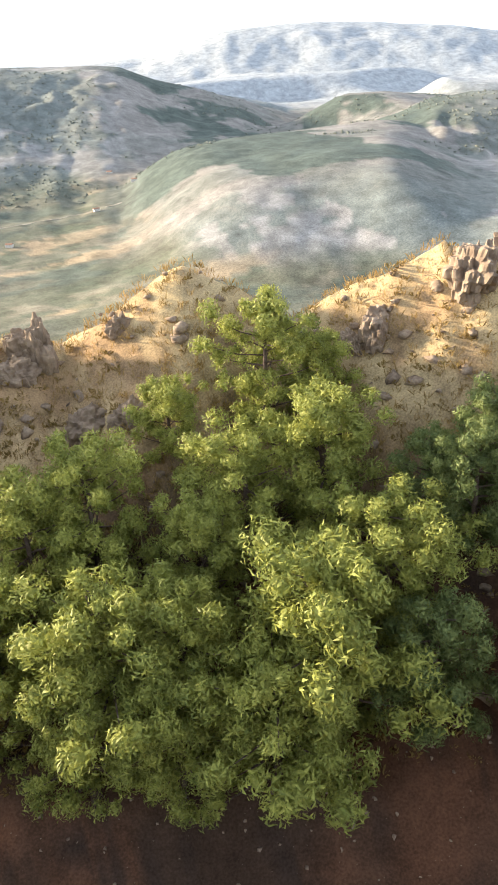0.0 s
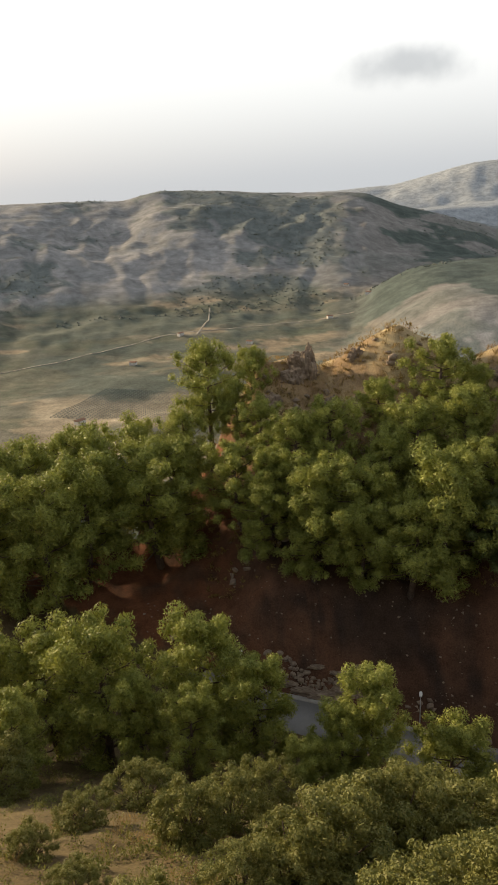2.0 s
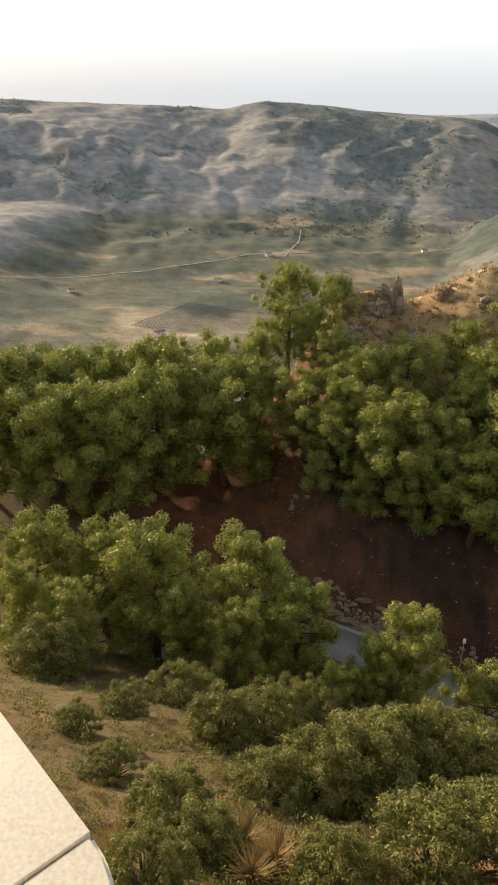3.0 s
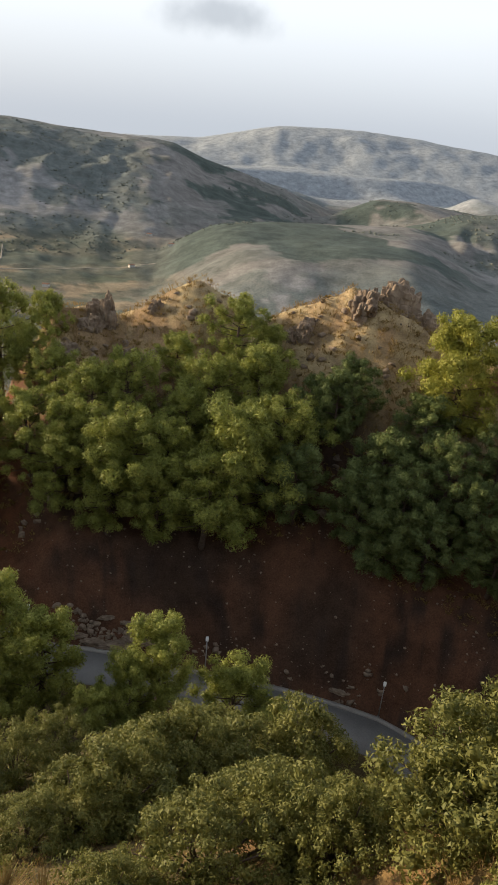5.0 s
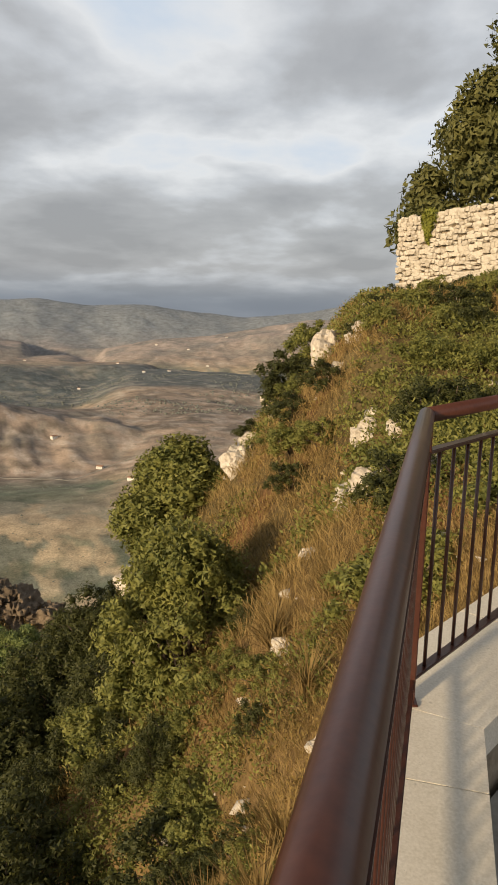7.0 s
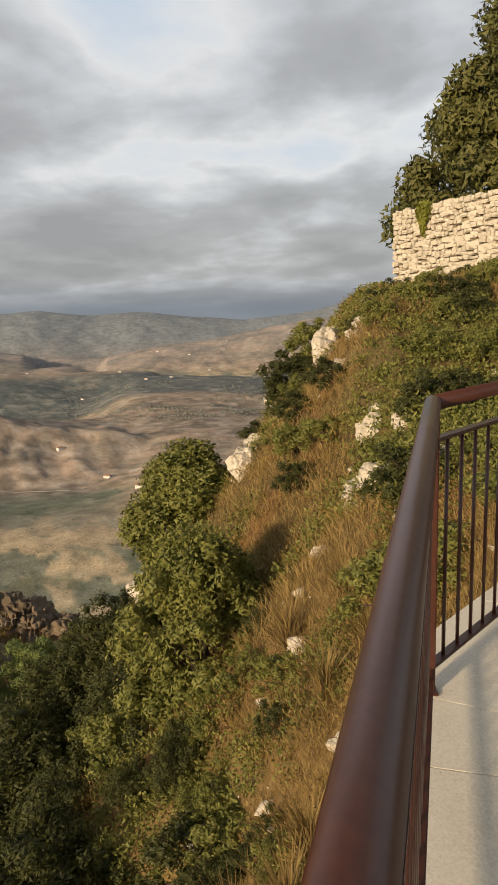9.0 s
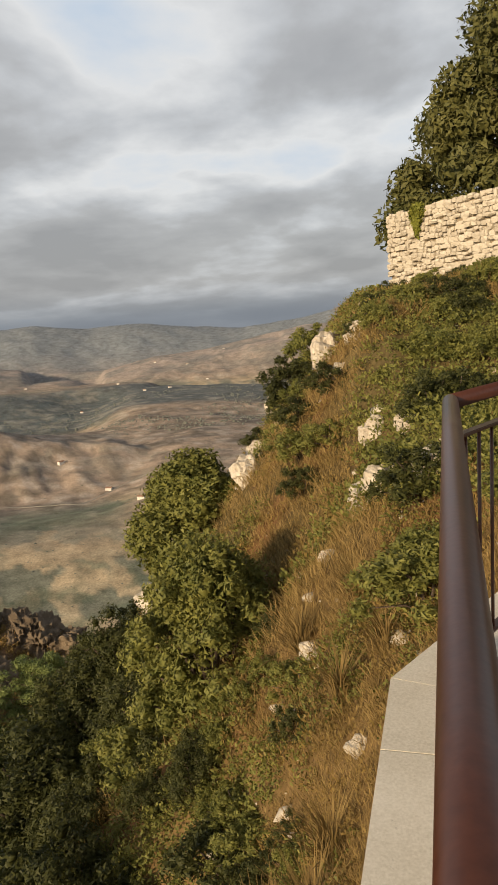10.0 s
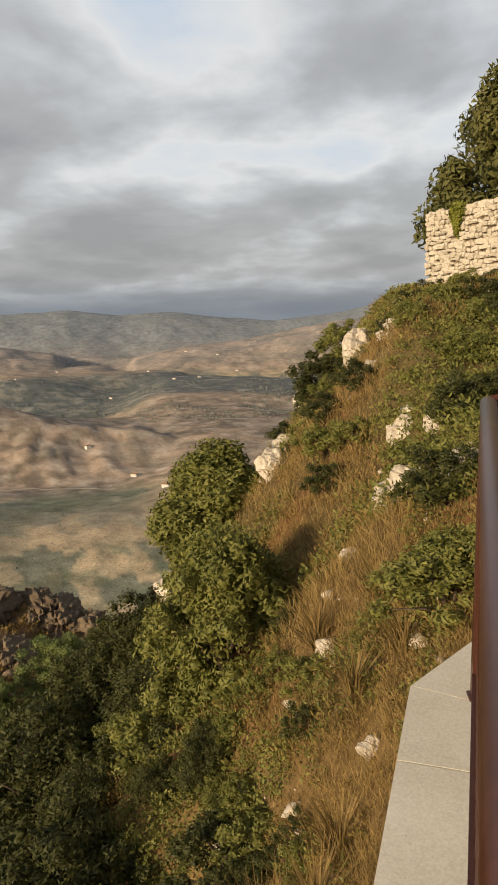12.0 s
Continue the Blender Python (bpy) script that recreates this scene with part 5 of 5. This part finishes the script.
# trailing creeper over the wall's top
rng_c = np.random.default_rng(12)
lumps = []
for i in range(22):
    t = i / 21
    p = W0 + w_dir * (2.1 + 0.25 * math.sin(i * 1.3) * (1 - t))
    lumps.append((p.x - w_in.x * 0.22, p.y - w_in.y * 0.22, 4.05 - 1.05 * t, 0.30 * (1 - 0.75 * t), 0.24 * (1 - 0.7 * t), 0.2))
v, f = leaves(lumps, 1800, 0.15, 0.10, rng_c, lift=-0.3)
tagged(new("creeper", mesh_from("creeper", v, f, leaf_material("creeper_leaves", (0.14, 0.16, 0.025), (0.28, 0.28, 0.05)))), "bright yellow-green creeper trailing down the stone wall", "creeper")

# ---------------------------------------------------------------- the distance: woods, scrub, vines and farms


def far_clumps(name, n, keep, lo, hi, mat, label, seed, a0=-110, a1=38, d0=330, d1=3300):
    """Far trees and bushes as small uneven clumps."""
    r = np.random.default_rng(seed)
    a, d = r.uniform(a0, a1, n * 6), d0 * (d1 / d0) ** r.random(n * 6)
    x, y = -np.sin(np.radians(a)) * d, np.cos(np.radians(a)) * d
    ok = keep(x, y, r)
    x, y, d = x[ok][:n], y[ok][:n], d[ok][:n]
    z = land(x, y)
    base = np.array([(0, 0, 1.0), (0.9, 0, 0.35), (0.25, 0.85, 0.45), (-0.75, 0.5, 0.3), (-0.7, -0.55, 0.5), (0.3, -0.9, 0.3), (0.8, 0.1, -0.2), (-0.3, 0.8, -0.2), (-0.4, -0.75, -0.2)])
    tri = np.array([(0, 1, 2), (0, 2, 3), (0, 3, 4), (0, 4, 5), (0, 5, 1), (1, 6, 2), (2, 6, 7), (2, 7, 3), (3, 7, 8), (3, 8, 4), (4, 8, 5), (5, 8, 6), (5, 6, 1)])
    m = len(x)
    s = (lo + (hi - lo) * r.random(m) ** 2)[:, None, None]
    v = base[None] * s * (1 + 0.3 * r.normal(size=(m, 9, 1)))
    v = v + np.stack([x, y, z], 1)[:, None]
    f = (tri[None] + 9 * np.arange(m)[:, None, None]).reshape(-1, 3)
    return tagged(new(name, mesh_from(name, v.reshape(-1, 3), f, mat)), label, "trees", kind="stuff")


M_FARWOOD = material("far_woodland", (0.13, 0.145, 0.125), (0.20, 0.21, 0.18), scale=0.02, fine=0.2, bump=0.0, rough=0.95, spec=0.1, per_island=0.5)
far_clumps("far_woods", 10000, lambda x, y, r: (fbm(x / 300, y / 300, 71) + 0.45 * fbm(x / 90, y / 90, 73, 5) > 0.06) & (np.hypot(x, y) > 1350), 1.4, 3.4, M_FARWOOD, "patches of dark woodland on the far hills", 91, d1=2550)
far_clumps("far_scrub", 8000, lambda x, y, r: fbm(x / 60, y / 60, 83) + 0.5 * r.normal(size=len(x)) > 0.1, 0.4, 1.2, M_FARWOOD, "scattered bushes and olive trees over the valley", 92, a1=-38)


def farmhouse(w, d, h):
    house = new("farmhouse")
    part("wall", ngon_prism([(-w, -d), (w, -d), (w, d), (-w, d)], -2, h), M_PLASTER, house)
    bm = bmesh.new()
    e = 0.4
    v = [bm.verts.new(p) for p in ((-w - e, -d - e, h), (w + e, -d - e, h), (w + e, d + e, h), (-w - e, d + e, h), (-w - e, 0, h + d * 0.5), (w + e, 0, h + d * 0.5))]
    for q in ((0, 1, 5, 4), (2, 3, 4, 5), (0, 4, 3), (1, 2, 5), (3, 2, 1, 0)):
        bm.faces.new([v[i] for i in q])
    part("roof", bm, M_TILE, house, "low tiled roof")
    for x in (-w * 0.5, w * 0.4):
        part("window", ngon_prism([(x - 0.5, -d - 0.05), (x + 0.5, -d - 0.05), (x + 0.5, -d + 0.1), (x - 0.5, -d + 0.1)], h * 0.45, h * 0.8), M_ROAD, house)
    return tagged(house, "small pale plastered farmhouse far off in the valley", "house", "farmhouses in the valley")


first = farmhouse(6, 4, 5)
FARMS = [(17.3, 760), (3.0, 1120), (-3.5, 1250), (8.5, 1180), (12.5, 1040), (-6.5, 1380), (24.0, 980), (-74.5, 1060), (-71.0, 1200), (-78.0, 2300), (-80.0, 2350), (-76.0, 2700), (-83.0, 2800), (-66.0, 2500), (-62.0, 2450), (-86.0, 2600), (-69.0, 2900), (-81.5, 3100), (-73.0, 2200), (-77.0, 900), (-4.8, 1500), (-13.0, 1600), (-45.0, 1250), (-58.0, 2700), (-79.0, 3300), (-84.5, 3350)]
for k, (a, d) in enumerate(FARMS):
    x, y = polar(a, d)
    s = 0.9
    m = pose(x, y, height(x, y), 0, 0, a + rng.uniform(-40, 40)) @ Matrix.Diagonal((s, s, s, 1))
    if k:
        copy_thing(first, m)
    else:
        first.matrix_basis = m


def ribbon(name, pts, w, mat, label):
    """A track laid over the far ground, by azimuth and distance."""
    v, f = [], []
    path = []
    for (a0, d0), (a1, d1) in zip(pts, pts[1:]):
        for t in np.linspace(0, 1, 14, endpoint=False):
            path.append(polar(a0 + (a1 - a0) * t, d0 + (d1 - d0) * t))
    for k, (x, y) in enumerate(path):
        nx, ny = path[min(k + 1, len(path) - 1)]
        px, py = path[max(k - 1, 0)]
        l = math.hypot(nx - px, ny - py)
        ox, oy = -(ny - py) / l * w, (nx - px) / l * w
        v += [(x + ox, y + oy, 0.45), (x - ox, y - oy, 0.45), (x - ox, y - oy, -3.0), (x + ox, y + oy, -3.0)]
        if k:
            o = 4 * k
            for i in range(4):
                j = (i + 1) % 4
                f.append((o - 4 + i, o + i, o + j, o - 4 + j))
    v = np.array(v)
    v[:, 2] += land(v[:, 0], v[:, 1])
    tagged(new(name, mesh_from(name, v, f, mat)), label, "track", kind="structure")


M_TRACK = material("dusty_track", (0.26, 0.24, 0.20), (0.36, 0.33, 0.28), scale=0.05, fine=0.5, bump=0.0, rough=0.95)
ribbon("track", [(-60, 1035), (-66, 1045), (-72, 1010), (-77, 1090), (-84, 1120)], 1.7, M_TRACK, "pale dirt road across the valley floor")
ribbon("track", [(30, 1010), (20, 1090), (10, 1190), (2, 1230), (-6, 1290)], 1.3, M_TRACK, "pale dirt road at the foot of the mountain")
ribbon("track", [(7.2, 1180), (6.2, 1290), (6.0, 1400)], 1.3, M_TRACK, "pale track running up the lower slope")

# vineyard rows on the valley floor
vine_v, vine_f = [], []
for i in range(26):
    for j in range(24):
        x0, y0 = polar(19.5, 800)
        x, y = x0 + i * 5.2 + j * 1.4, y0 + j * 5.5 - i * 1.0
        z = 0.0
        o = len(vine_v)
        vine_v += [(x - 0.5, y - 2.3, z - 0.3), (x + 0.5, y - 2.3, z - 0.3), (x + 0.5, y + 2.3, z - 0.3), (x - 0.5, y + 2.3, z - 0.3), (x, y - 2.1, z + 0.8), (x, y + 2.1, z + 0.8)]
        vine_f += [(o, o + 1, o + 4, o + 4), (o + 1, o + 2, o + 5, o + 4), (o + 2, o + 3, o + 5, o + 5), (o + 3, o, o + 4, o + 5)]
bm = bmesh.new()
vine_v = np.array(vine_v)
vine_v[:, 2] += land(vine_v[:, 0], vine_v[:, 1])
vv = [bm.verts.new(p) for p in vine_v]
for q in vine_f:
    bm.faces.new([vv[i] for i in dict.fromkeys(q)])
me = bpy.data.meshes.new("vineyard")
bm.to_mesh(me)
bm.free()
me.materials.append(M_FARWOOD)
tagged(new("vineyard", me), "rows of vines on the valley floor", "vineyard", kind="stuff")
